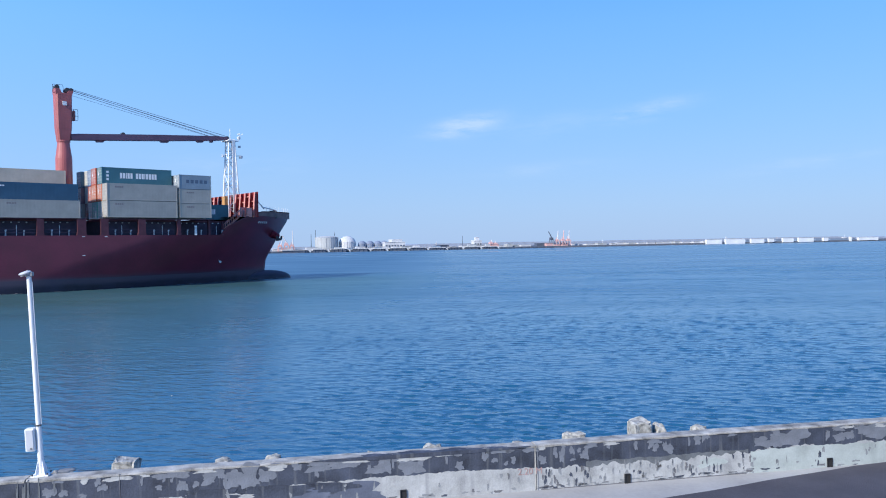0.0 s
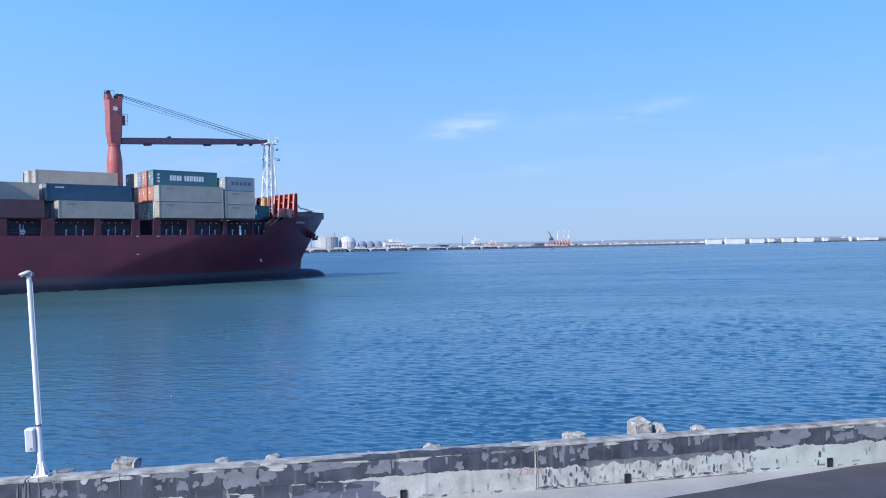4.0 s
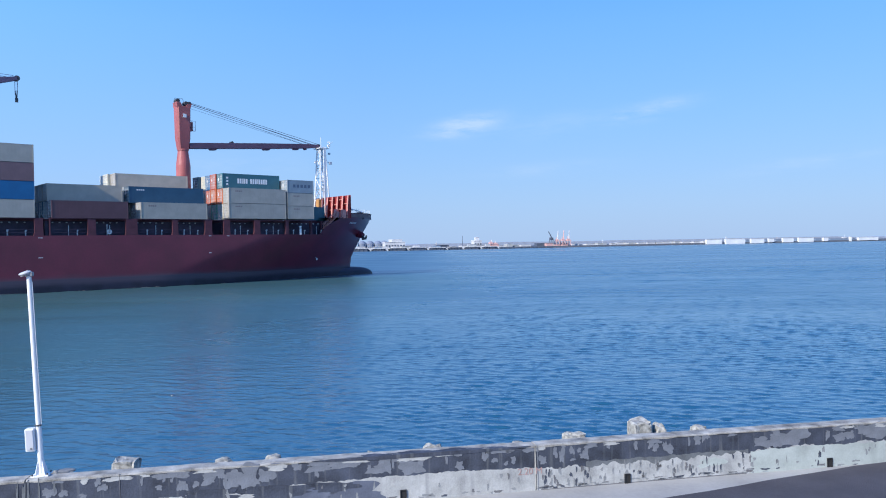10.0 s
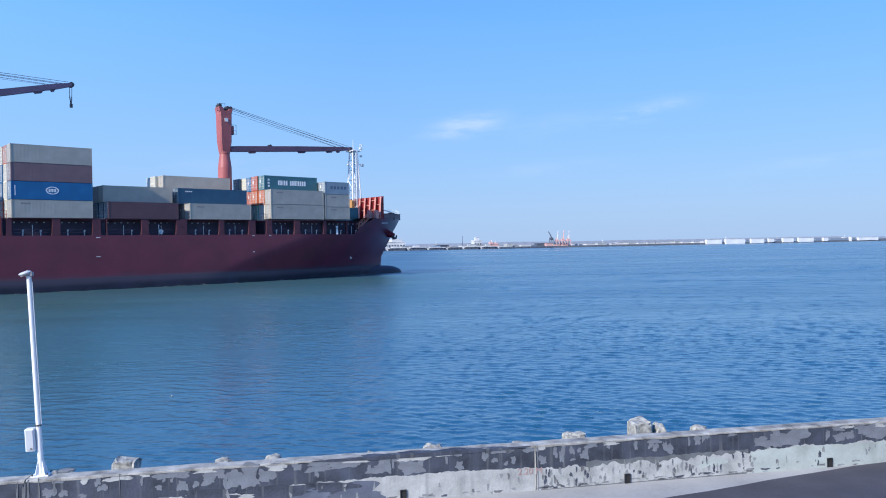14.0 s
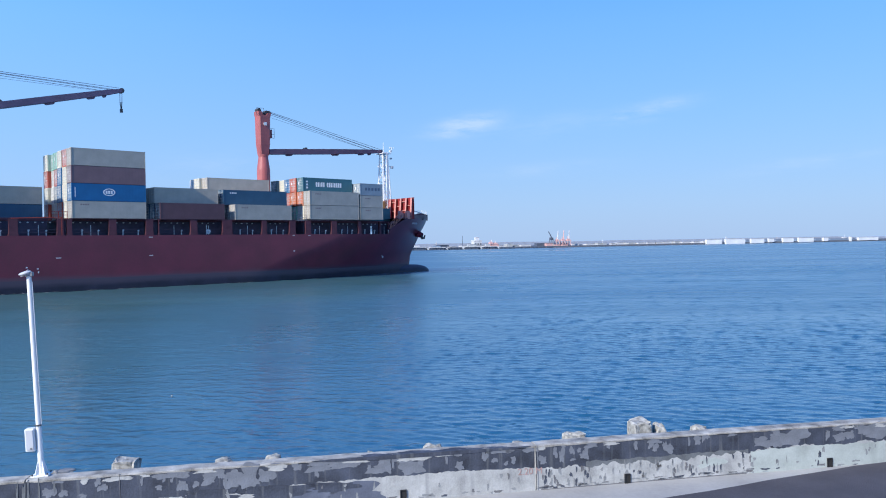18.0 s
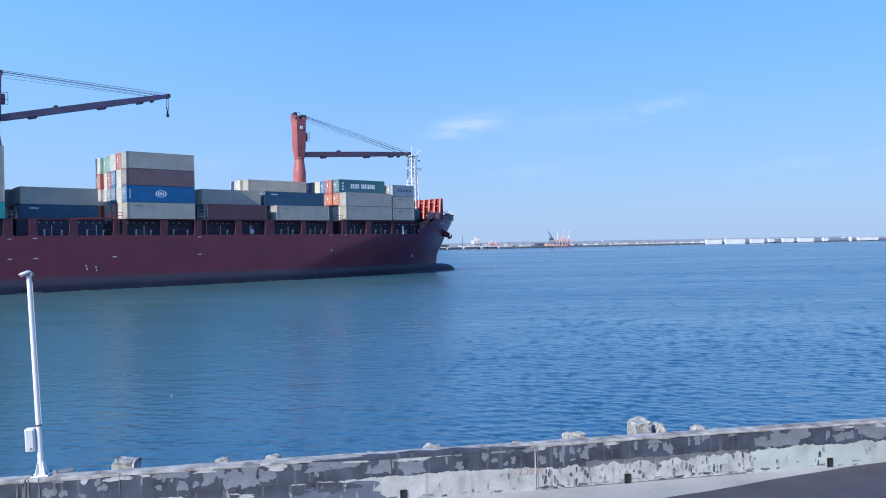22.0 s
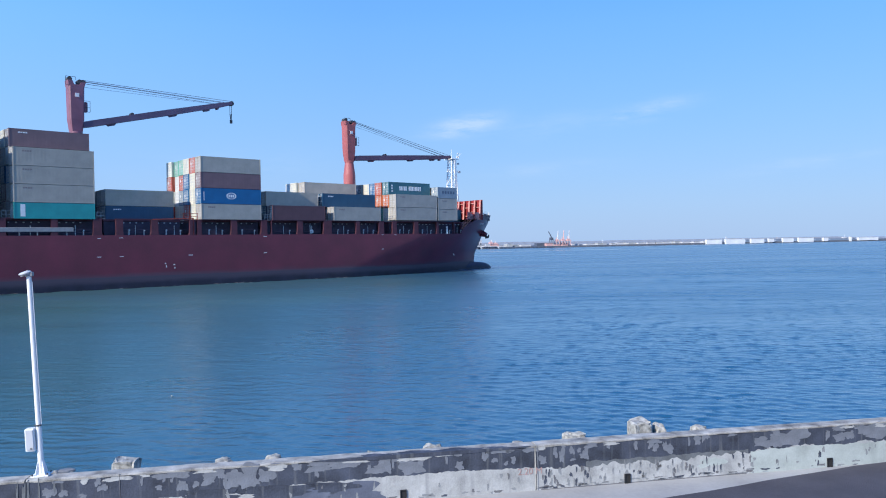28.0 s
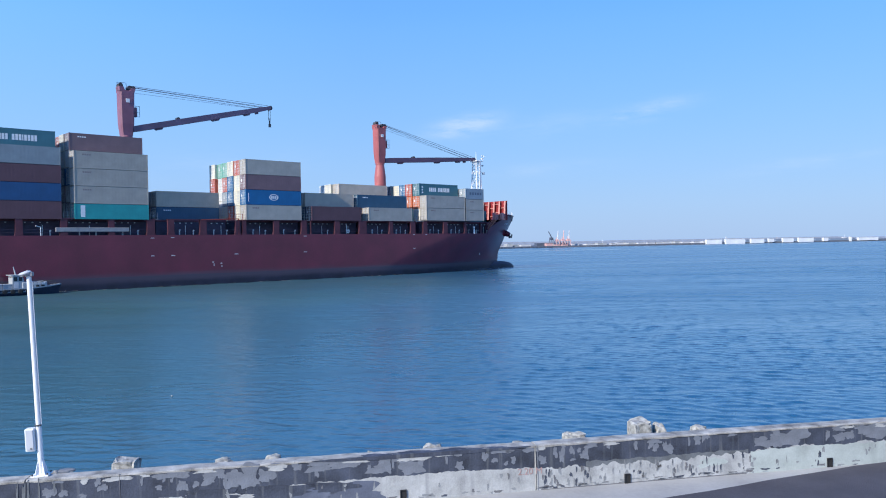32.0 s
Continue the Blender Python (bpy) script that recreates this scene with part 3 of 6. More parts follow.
    for k, (x, z, w, h) in enumerate(bare_a + bare_b + bare_c + bare_d):
        part("bare_patch", blob(w, h, 100 + k, 0.004 + 0.0006 * (k % 5)), M["patch"], wall, m=pose(x, 0, z))
    # pale paint run down from under the coping
    rnd = random.Random(15)
    for k in range(30):
        x = rnd.uniform(-7.4, 10.8)
        w, h = rnd.uniform(0.12, 0.45), rnd.uniform(0.04, 0.10)
        part("paint_run", blob(w, h, 700 + k, 0.0075), M["lime"] if k % 2 else M["patch"], wall, m=pose(x, 0, WALL_Z - 0.05 - h * 0.4))
    # half-scrubbed band above the limewash, and pale runs below the post's foot
    part("scrubbed_band", jagged(2.85, 6.45, 1.78, 1.955, 71, 0.0045, 0.35), M["scrubbed"], wall, "half-scrubbed grey band above the limewash")
    for k, (x, w, h) in enumerate(((-7.73, 0.03, 0.34), (-7.62, 0.05, 0.38), (-7.55, 0.035, 0.30), (-7.37, 0.03, 0.36), (-7.12, 0.03, 0.2), (-6.02, 0.012, 0.40))):
        part("paint_run", blob(w, h, 830 + k, 0.0085), M["scrubbed"] if k < 5 else M["scar"], wall, m=pose(x, 0, WALL_Z - 0.05 - h * 0.5))
    # dark scars in the limewash
    rnd = random.Random(9)
    for k in range(230):
        x = rnd.uniform(1.9, 6.6) if k < 160 else (rnd.uniform(6.6, 11) if k < 190 else rnd.uniform(-7, 1.6))
        z = rnd.uniform(1.52, 1.84) if rnd.random() < 0.55 else rnd.uniform(1.46, 1.53)
        w, h = (rnd.uniform(0.02, 0.06), rnd.uniform(0.05, 0.16)) if z > 1.54 else (rnd.uniform(0.05, 0.2), rnd.uniform(0.015, 0.05))
        part("flaked_scar", blob(w, h, 300 + k, 0.0095), M[("scar", "flake", "flake", "old_paint", "flake")[k % 5]], wall, m=pose(x, 0, z))
    # grey-blue patches over part of the limewash, and one green-grey repaint
    for k, (x, z, w, h) in enumerate(((-2.95, 1.61, 1.9, 0.44), (-1.75, 1.61, 1.2, 0.44), (-3.7, 1.55, 0.8, 0.26), (5.6, 1.74, 0.5, 0.2))):
        part("grey_coat", blob(w, h, 500 + k, 0.0078), M["grey_coat"] if x < 0 else M["green_grey"], wall, "grey-blue patch on the limewash" if x < 0 else "green-grey repaint on the limewash", m=pose(x, 0, z))
    for k, (x, z, w, h) in enumerate(((-3.2, 1.82, 1.5, 0.20), (-2.2, 1.83, 1.0, 0.16), (-4.4, 1.84, 1.0, 0.16))):
        part("dark_coat", blob(w, h, 560 + k, 0.0088), M["old_paint"], wall, m=pose(x, 0, z))
    # dark paint slopped over the coping's front edge
    bm = bmesh.new()
    rows = []
    rnd = random.Random(61)
    for i in range(84):
        x = -2.6 + 4.3 * i / 83
        w = max(0.0, math.sin(math.pi * i / 83)) ** 0.7
        d = 0.015 + 0.20 * w * (0.75 + 0.6 * noise.noise((x * 2.3, 0, 0))) + rnd.uniform(-0.012, 0.012)
        rows.append([bm.verts.new(p) for p in ((x, -0.014, WALL_Z - 0.02 - 0.055 * w), (x, -0.014, WALL_Z - 0.015 + 0.021 * w), (x, max(-0.004, min(d, 0.33)), WALL_Z - 0.015 + 0.025 * w))])
    for p, q in zip(rows, rows[1:]):
        for j in range(2):
            bm.faces.new((p[j], q[j], q[j + 1], p[j + 1]))
    part("paint_spill", bm, M["old_paint"], wall, "dark paint slopped over the coping edge")
    part("green_grey_coat", jagged(6.50, 11.17, GROUND_Z - 0.02, None, 41, 0.0085, 0.35), M["green_grey"], wall, "pale green-grey repaint on the limewash")
    # dark strip painting the shadow line where wall meets paving
    part("base_gap", bbox(1.9, 6.4, -0.011, 0.0, GROUND_Z - 0.01, GROUND_Z + 0.016), M["scar"], wall)
    # drain outlets
    for x, z in ((-0.87, 1.57), (3.73, 1.545), (8.36, 1.545)):
        bm = bmesh.new()
        w, h2, t = 0.062, 0.10, 0.014
        for bx in ((-w, w, h2 - t, h2), (-w, w, -h2, -h2 + t), (-w, -w + t, -h2 + t, h2 - t), (w - t, w, -h2 + t, h2 - t)):
            box(bm, bx[0], bx[1], -0.035, 0.01, bx[2], bx[3])
        box(bm, -w + t, w - t, -0.012, 0.01, -h2 + t, h2 - t)
        part("drain_outlet", bm, M["black"], wall, "black square drain outlet", m=pose(x, 0, z))
    # painted height mark
    cu = bpy.data.curves.new("mark", "FONT")
    cu.body, cu.size, cu.extrude = "2.20 M", 0.185, 0.001
    tmp = new("mark_tmp", cu)
    data = bpy.data.meshes.new_from_object(tmp)
    bpy.data.objects.remove(tmp)
    data.materials.append(M["red_text"])
    part("height_mark", data, None, wall, "faded red painted figures", m=pose(1.42, -0.0135, 1.78, 90, 0, 0))


def rock_mesh(sx, sy, sz, seed, square=0.55):
    bm = bmesh.new()
    bmesh.ops.create_icosphere(bm, subdivisions=3, radius=1.0)
    for v in bm.verts:
        p = v.co.copy()
        q = Vector([math.copysign(abs(c) ** square, c) for c in p])
        d = 1 + 0.20 * noise.noise(p * 1.6 + Vector((seed, 0, 0))) + 0.14 * noise.noise(p * 4.5 + Vector((0, seed, 0))) - 0.16 * max(0.0, noise.noise(p * 9 + Vector((0, 0, seed))))
        v.co = q * d
    r = [max(abs(v.co[i]) for v in bm.verts) for i in range(3)]
    for v in bm.verts:
        v.co = Vector((v.co.x / r[0] * sx, v.co.y / r[1] * sy, v.co.z / r[2] * sz))
    return bm


def rocks():
    # rubble bank at the wall's sea side that carries the blocks
    bm = bmesh.new()
    rnd = random.Random(21)
    prof = [(WALL_T + 0.02, 1.98), (1.0, 1.92), (1.6, 1.65), (2.6, 0.9), (4.2, -0.4), (6.0, -2.4)]
    n = 150
    rows = []
    for i in range(n + 1):
        x = -45 + 90 * i / n
        rows.append([bm.verts.new((x + rnd.uniform(-0.2, 0.2), y + (rnd.uniform(-0.12, 0.12) if j else 0), z + rnd.uniform(-0.10, 0.05))) for j, (y, z) in enumerate(prof)])
    for p, q in zip(rows, rows[1:]):
        for j in range(len(prof) - 1):
            bm.faces.new((p[j], q[j], q[j + 1], p[j + 1]))
    bank = part("rubble_bank", bm, M["rock"], m=WALL)
    tagged(bank, "rough stone rubble bank on the sea side of the wall", "revetment", kind="structure")
    # world x, top height, width, half depth, squareness
    rows = ((-7.42, 2.33, 0.34, 0.16, 0.8), (-6.19, 2.49, 0.56, 0.22, 0.25), (-4.40, 2.38, 0.52, 0.18, 0.8), (-3.46, 2.36, 0.48, 0.2, 0.8), (-1.56, 2.29, 0.22, 0.12, 0.8),
            (-0.30, 2.375, 0.56, 0.2, 0.8), (1.51, 2.30, 0.42, 0.18, 0.8), (2.73, 2.41, 0.56, 0.2, 0.35), (4.21, 2.60, 0.50, 0.26, 0.28), (4.64, 2.49, 0.32, 0.2, 0.6), (5.58, 2.39, 0.46, 0.2, 0.85))
    for k, (x, top, w, dep, sq) in enumerate(rows):
        y = 16.05 + 0.188 * x
        top, w, lo = top - 0.085, w * 0.87, 1.86
        ob = part("rock", rock_mesh(w / 2, dep, (top - lo) / 2, 3.7 * k + 1, sq), M["rock"], m=pose(x, y, (top + lo) / 2, 0, rnd.uniform(-4, 4), rnd.uniform(2, 18)), smooth=False)
        tagged(ob, "pitted pale grey block of rock behind the seawall", "rock", group="rocks along the seawall")


def beacon_post():
    p = empty("light_post", pose(-7.33, 13.98, WALL_Z, 0, -2.3, 10.6), "white painted steel light post bolted on the seawall", "light post")
    bm = bmesh.new()
    rod(bm, (0, 0, 0.0), (0, 0, 0.86), 0.051, 0.049, 16)
    rod(bm, (0, 0, 0.86), (0, 0, 3.62), 0.044, 0.041, 16)
    part("pole", bm, M["white_paint"], p, smooth=False)
    part("collar", rod(bmesh.new(), (0, 0, 0.90), (0, 0, 0.922), 0.062, 0.062, 16), M["dark_steel"], p, "dark joint collar")
    part("base_plate", bbox(-0.15, 0.15, -0.13, 0.13, -0.005, 0.022, bevel=0.006), M["white_paint"], p)
    for k in range(4):
        bm = prism(bmesh.new(), [(0.045, 0.02), (0.115, 0.02), (0.115, 0.05), (0.06, 0.26), (0.045, 0.26)], -0.008, 0.008)
        part("gusset", bm, M["white_paint"], p, m=pose(0, 0, 0, 0, 0, 45 + 90 * k))
    for sx in (-0.125, 0.125):
        for sy in (-0.105, 0.105):
            part("bolt", rod(bmesh.new(), (sx, sy, 0.02), (sx, sy, 0.05), 0.016, 0.016, 6), M["dark_steel"], p)
    b = part("control_box", bbox(-0.215, -0.055, -0.09, 0.07, 0.46, 0.87, bevel=0.012), M["white_paint"], p, "white control box strapped to the pole")
    part("box_door", bbox(-0.197, -0.075, -0.1, -0.088, 0.485, 0.845, bevel=0.004), M["grey_plastic"], b, "pale grey box door")
    part("box_latch", bbox(-0.13, -0.10, -0.108, -0.098, 0.505, 0.525), M["dark_steel"], b)
    bm = bmesh.new()
    tilt = pose(-0.055, -0.02, 3.665, 10, -13, 0)
    lathe(bm, [(0.03, -0.032), (0.08, -0.026), (0.108, -0.006), (0.108, 0.008), (0.08, 0.024), (0.02, 0.030)], 24, tilt @ Matrix.Diagonal((1.0, 0.7, 1.0, 1)))
    lamp = part("lamp_head", bm, M["grey_plastic"], p, "flat pale grey lamp head", smooth=False)
    part("lens", lathe(bmesh.new(), [(0.02, -0.046), (0.055, -0.043), (0.06, -0.034), (0.02, -0.03)], 18, tilt @ pose(-0.03, -0.02, 0)), M["worn_alu"], lamp, "grey lens under the lamp head")
    part("photocell", lathe(bmesh.new(), [(0.025, 0.02), (0.025, 0.036), (0.012, 0.042)], 12, tilt @ pose(0.05, 0, 0)), M["worn_alu"], lamp)
    part("bracket", bbox(-0.055, 0.075, -0.05, 0.05, 3.60, 3.68, bevel=0.012), M["worn_alu"], p, "worn grey clamp at the pole's top")
    part("lead", rod(bmesh.new(), (0.056, -0.01, 0.9), (0.052, -0.01, 3.5), 0.008, 0.008, 6), M["grey_plastic"], p)
    # loose slab of mortar at its foot
    ob = part("mortar_lump", rock_mesh(0.16, 0.08, 0.04, 77, 0.8), M["patch"], m=pose(-6.98, 14.18, WALL_Z + 0.02, 0, 0, 15))
    tagged(ob, "grey lump of mortar lying on the seawall", "rubble")


ground()
seawall()
rocks()
beacon_post()

# ---------------------------------------------------------------- the container ship
HEADING = 47.97          # degrees from +y towards +x
SIDE = 134.82            # distance of the ship's near side from the eye
HB = 13.2                # half breadth
_th = radians(HEADING)


def ship_pose(t):
    k = t / 32.0
    s = 70.905 * k - 0.339 * k * k + 0.612 * k ** 3
    return pose(-SIDE * math.cos(_th) + s * math.sin(_th), SIDE * math.sin(_th) + s * math.cos(_th), 0, 0, 0, 90 - HEADING)


BUOY_U = 23.75
RIDERS = []     # things that the ship carries, with their pose in its space


def stem(z):
    return lerp_table(z, [(-6, 80.2), (1.9, 82.0), (3.9, 82.25), (4.8, 82.7), (5.8, 83.35), (7.0, 84.15), (8.2, 84.9), (9.2, 85.5), (10.2, 86.15), (11.2, 86.9), (12.6, 87.9), (14.1, 88.25)])


def entrance(z):
    return lerp_table(z, [(-6, 56), (1.9, 50), (9, 33), (14.1, 27)])


def half(u, z):
    s = max(0.0, min(1.0, (stem(z) - u) / entrance(z)))
    z = min(z, 12.75)          # the bulwark stands upright above a knuckle
    k = max(0.0, min(1.0, (z - 1.0) / 12.0))
    p, q = 1.9 + 0.5 * k, 1.15 - 0.16 * k
    aft = 1.0 if u > -70 else 1.0 - 0.12 * ((-70 - u) / 15.0) ** 2
    return 0.22 + (HB - 0.22) * (1 - (1 - s) ** p) ** q * aft


def sheer(u):
    return lerp_table(u, [(67.0, 9.15), (67.6, 10.5), (69.9, 11.6), (72.6, 12.7), (74.6, 13.45), (77, 13.8), (88.3, 14.05)])


def hull_shell(k0, k1, zlo, nz):
    """The shell plating between two shares of the side's height; both sides and the transom."""
    bm = bmesh.new()
    us = [-85, -80, -75, -70] + [-66 + 4 * i for i in range(25)]
    sig = [i / 90 for i in range(91)]
    cols = []
    for side in (1, -1):
        grid = []
        for u in us:
            if u > 30:
                continue
            zt = sheer(u)
            col = []
            for j in range(nz + 1):
                z = zlo + (zt - zlo) * (k0 + (k1 - k0) * j / nz) if zlo > 0 else -6.0 + (2.0 + 6.0) * j / nz
                col.append(bm.verts.new((u, HB - side * half(u, z), z)))
            grid.append(col)
        for s in sig:
            zt = 9.0
            for _ in range(12):
                zt = 0.5 * zt + 0.5 * sheer(31.0 + (stem(zt) - 31.0) * s)
            col = []
            for j in range(nz + 1):
                z = zlo + (zt - zlo) * (k0 + (k1 - k0) * j / nz) if zlo > 0 else -6.0 + 8.0 * j / nz
                u = 31.0 + (stem(z) - 31.0) * s
                col.append(bm.verts.new((u, HB - side * half(u, z), z)))
            grid.append(col)
        for a, b in zip(grid, grid[1:]):
            for j in range(nz):
                bm.faces.new((a[j], b[j], b[j + 1], a[j + 1]))
        cols.append(grid)
    for j in range(nz):
        bm.faces.new((cols[0][0][j], cols[0][0][j + 1], cols[1][0][j + 1], cols[1][0][j]))
        bm.faces.new((cols[0][-1][j], cols[0][-1][j + 1], cols[1][-1][j + 1], cols[1][-1][j]))
    bmesh.ops.recalc_face_normals(bm, faces=bm.faces)
    return bm


def deck_sheet(u0, u1, z, inset, n=24, nx=2):
    bm = bmesh.new()
    rows = []
    for i in range(n + 1):
        u = u0 + (u1 - u0) * i / n
        b = max(0.1, half(u, z) - inset)
        rows.append([bm.verts.new((u, HB - b, z)), bm.verts.new((u, HB + b, z))])
    for p, q in zip(rows, rows[1:]):
        bm.faces.new((p[0], q[0], q[1], p[1]))
    bmesh.ops.solidify(bm, geom=bm.faces[:], thickness=0.06)
    return bm


def deck_crane(ship, u0, top, jib_tip, root_z, hook, paint="crane_red", jib_paint="jib_red"):
    """Tower on a pedestal with a luffing jib laid forward."""
    waist = top - 9.1
    v0, v1 = 12.6, 14.8
    c = u0 + 1.75
    vm = (v0 + v1) / 2
    bm = bmesh.new()
    # tower: flared box, wider at the head
    for z0, z1, w0, w1 in ((waist + 2.2, top - 0.9, 1.26, 1.36),):
        ring = []
        for z, w in ((waist, 1.02), (z0, w0), (z1, w1)):
            b = 0.25
            ring.append([bm.verts.new((c + sx * w - (b if kx else 0) * sx, vm + sy * w * 0.80 - (0 if kx else b) * sy, z)) for sx, sy, kx in ((-1, -1, 0), (-1, -1, 1), (1, -1, 1), (1, -1, 0), (1, 1, 0), (1, 1, 1), (-1, 1, 1), (-1, 1, 0))])
        for a, b2 in zip(ring, ring[1:]):
            for i in range(8):
                bm.faces.new((a[i], a[(i + 1) % 8], b2[(i + 1) % 8], b2[i]))
        bm.faces.new(ring[0][::-1])
        bm.faces.new(ring[-1])
    # saddle at the head
    prism(bm, [(c - 1.36, top - 0.9), (c + 1.36, top - 0.9), (c + 1.55, top - 0.1), (c + 0.85, top - 0.15), (c + 0.5, top - 0.62), (c - 0.4, top - 0.62), (c - 0.7, top + 0.05), (c - 1.45, top + 0.1)], v0 + 0.1, v1 - 0.1)
    bmesh.ops.recalc_face_normals(bm, faces=bm.faces)
    cr = part("deck_crane", bm, M[paint], ship, "brick-red ship's crane with its jib laid forward")
    part("pedestal", lathe(bmesh.new(), [(1.40, 9.1), (1.38, waist - 3.2), (1.02, waist - 0.5), (1.02, waist - 0.05)], 24, pose(c, vm, 0)), M[paint], cr)
    part("slewing_ring", rod(bmesh.new(), (c, vm, waist - 0.25), (c, vm, waist + 0.05), 1.12, 1.12, 20), M[paint], cr)
    part("number_plate", bbox(c - 0.35, c + 0.35, v0 - 0.10, v0 - 0.02, top - 2.9, top - 2.2), M["white_paint"], cr, "white square plate")
    for du, dz in ((-1.05, 0.35), (0.65, 0.0), (1.3, 0.0)):
        part("sheave", rod(bmesh.new(), (c + du, v0 + 0.5, top + dz), (c + du, v1 - 0.5, top + dz), 0.42, 0.42, 14), M["dark_steel"], cr, "dark cable sheave")
    bm = bmesh.new()
    for a, b in (((-1.85, 0.0), (-1.85, 0.7)), ((-1.85, 0.7), (-0.2, 0.75)), ((-0.2, 0.75), (-0.1, 0.1)), ((-1.85, 0.0), (-1.85, -0.8)), ((-1.85, -0.8), (-1.3, -0.8)), ((-1.85, 0.35), (-1.0, 0.4))):
        beam(bm, (c + a[0], v0 + 0.2, top + a[1]), (c + b[0], v0 + 0.2, top + b[1]), 0.06, 0.06)
    part("head_rail", bm, M["dark_steel"], cr)
    # operator's cab on the fore side
    bm = bmesh.new()
    box(bm, c + 1.3, c + 1.95, v0 + 0.5, v1 - 0.9, top - 5.4, top - 3.6, bevel=0.08)
    part("operator_cab", bm, M[paint], cr)
    part("cab_window", bbox(c + 1.94, c + 2.0, v0 + 0.7, v1 - 1.1, top - 4.8, top - 3.8), M["glass"], cr)
    bm = bmesh.new()
    for z in (-5.4, -4.6, -3.4):
        beam(bm, (c + 1.3, v0 + 0.3, top + z), (c + 2.3, v0 + 0.3, top + z), 0.06, 0.06)
    for du in (2.3, 1.6):
        beam(bm, (c + du, v0 + 0.3, top - 5.4), (c + du, v0 + 0.3, top - 3.4), 0.06, 0.06)
    part("cab_rail", bm, M["dark_steel"], cr)
    # jib: tapered girder with lugs beneath
    p, q = Vector((c + 1.1, vm, root_z)), Vector(jib_tip)
    ax = (q - p).normalized()
    up = Vector((-ax.z, 0, ax.x))
    L = (q - p).length
    bm = bmesh.new()
    pr = [(0, 0.50), (0.05, 0.55), (0.55, 0.56), (0.92, 0.45), (1.0, 0.30)]
    ring = []
    for s, h in pr:
        o = p + ax * (L * s)
        w = 0.85 - 0.25 * s
        ring.append([bm.verts.new(o + up * a * h + Vector((0, b * w, 0))) for a, b in ((-1, -1), (1, -1), (1, 1), (-1, 1))])
    for a, b in zip(ring, ring[1:]):
        for i in range(4):
            bm.faces.new((a[i], a[(i + 1) % 4], b[(i + 1) % 4], b[i]))
    bm.faces.new(ring[0][::-1])
    bm.faces.new(ring[-1])
    bmesh.ops.recalc_face_normals(bm, faces=bm.faces)
    part("jib", bm, M[jib_paint], cr, "long slender brick-red jib")
    for s, w in ((0.17, 1.0), (0.57, 1.1), (0.81, 0.9), (0.89, 0.35)):
        o = p + ax * (L * s)
        bm = bmesh.new()
        prism(bm, [(-w, 0.15), (w, 0.15), (w * 0.55, -0.35), (-w * 0.55, -0.35)], -0.35, 0.35)
        d = 0.55 if s < 0.7 else 0.48
        part("jib_lug", bm, M[jib_paint], cr, m=Matrix.Translation(o - up * d) @ Matrix.Rotation(-math.atan2(ax.z, ax.x), 4, "Y"))
    o = p + ax * (L * 0.31) + up * 0.6
    part("jib_roller", rod(bmesh.new(), (o.x, vm - 0.4, o.z), (o.x, vm + 0.4, o.z), 0.36, 0.36, 12), M["dark_steel"], cr)
    part("jib_head", rod(bmesh.new(), (q.x, vm - 0.45, q.z), (q.x, vm + 0.45, q.z), 0.48, 0.48, 12), M["dark_steel"], cr)
    # luffing and hoisting ropes
    for (du, dz), s, off, y in (((0.75, 0.35), 0.985, 0.5, -0.5), ((0.75, 0.30), 0.955, 0.5, 0.2), ((1.45, 0.10), 0.93, 0.45, -0.2), ((1.45, -0.05), 0.90, 0.45, 0.5), ((1.45, -0.8), 0.88, 0.4, 0.0)):
        a = Vector((c + du, vm + y, top + dz))
        b = p + ax * (L * s) + up * off + Vector((0, y, 0))
        r = 0.042 if dz > -0.5 else 0.025
        part("wire_rope", rod(bmesh.new(), a, b, r, r, 6), M["cable"], cr)
    if hook:
        bm = bmesh.new()
        hz = q.z - 4.1
        rod(bm, (q.x - 0.25, vm, q.z - 0.3), (q.x - 0.25, vm, hz + 1.5), 0.05)
        rod(bm, (q.x + 0.15, vm, q.z - 0.3), (q.x + 0.1, vm, hz + 1.5), 0.05)
        rod(bm, (q.x - 0.25, vm, hz + 2.0), (q.x - 0.05, vm, hz + 0.4), 0.09)
        rod(bm, (q.x + 0.1, vm, hz + 2.0), (q.x + 0.0, vm, hz + 0.4), 0.09)
        box(bm, q.x - 0.25, q.x + 0.2, vm - 0.15, vm + 0.15, hz, hz + 0.7)
        part("hook_block", bm, M["dark_steel"], cr, "dark hook block hanging from the jib")
    return cr


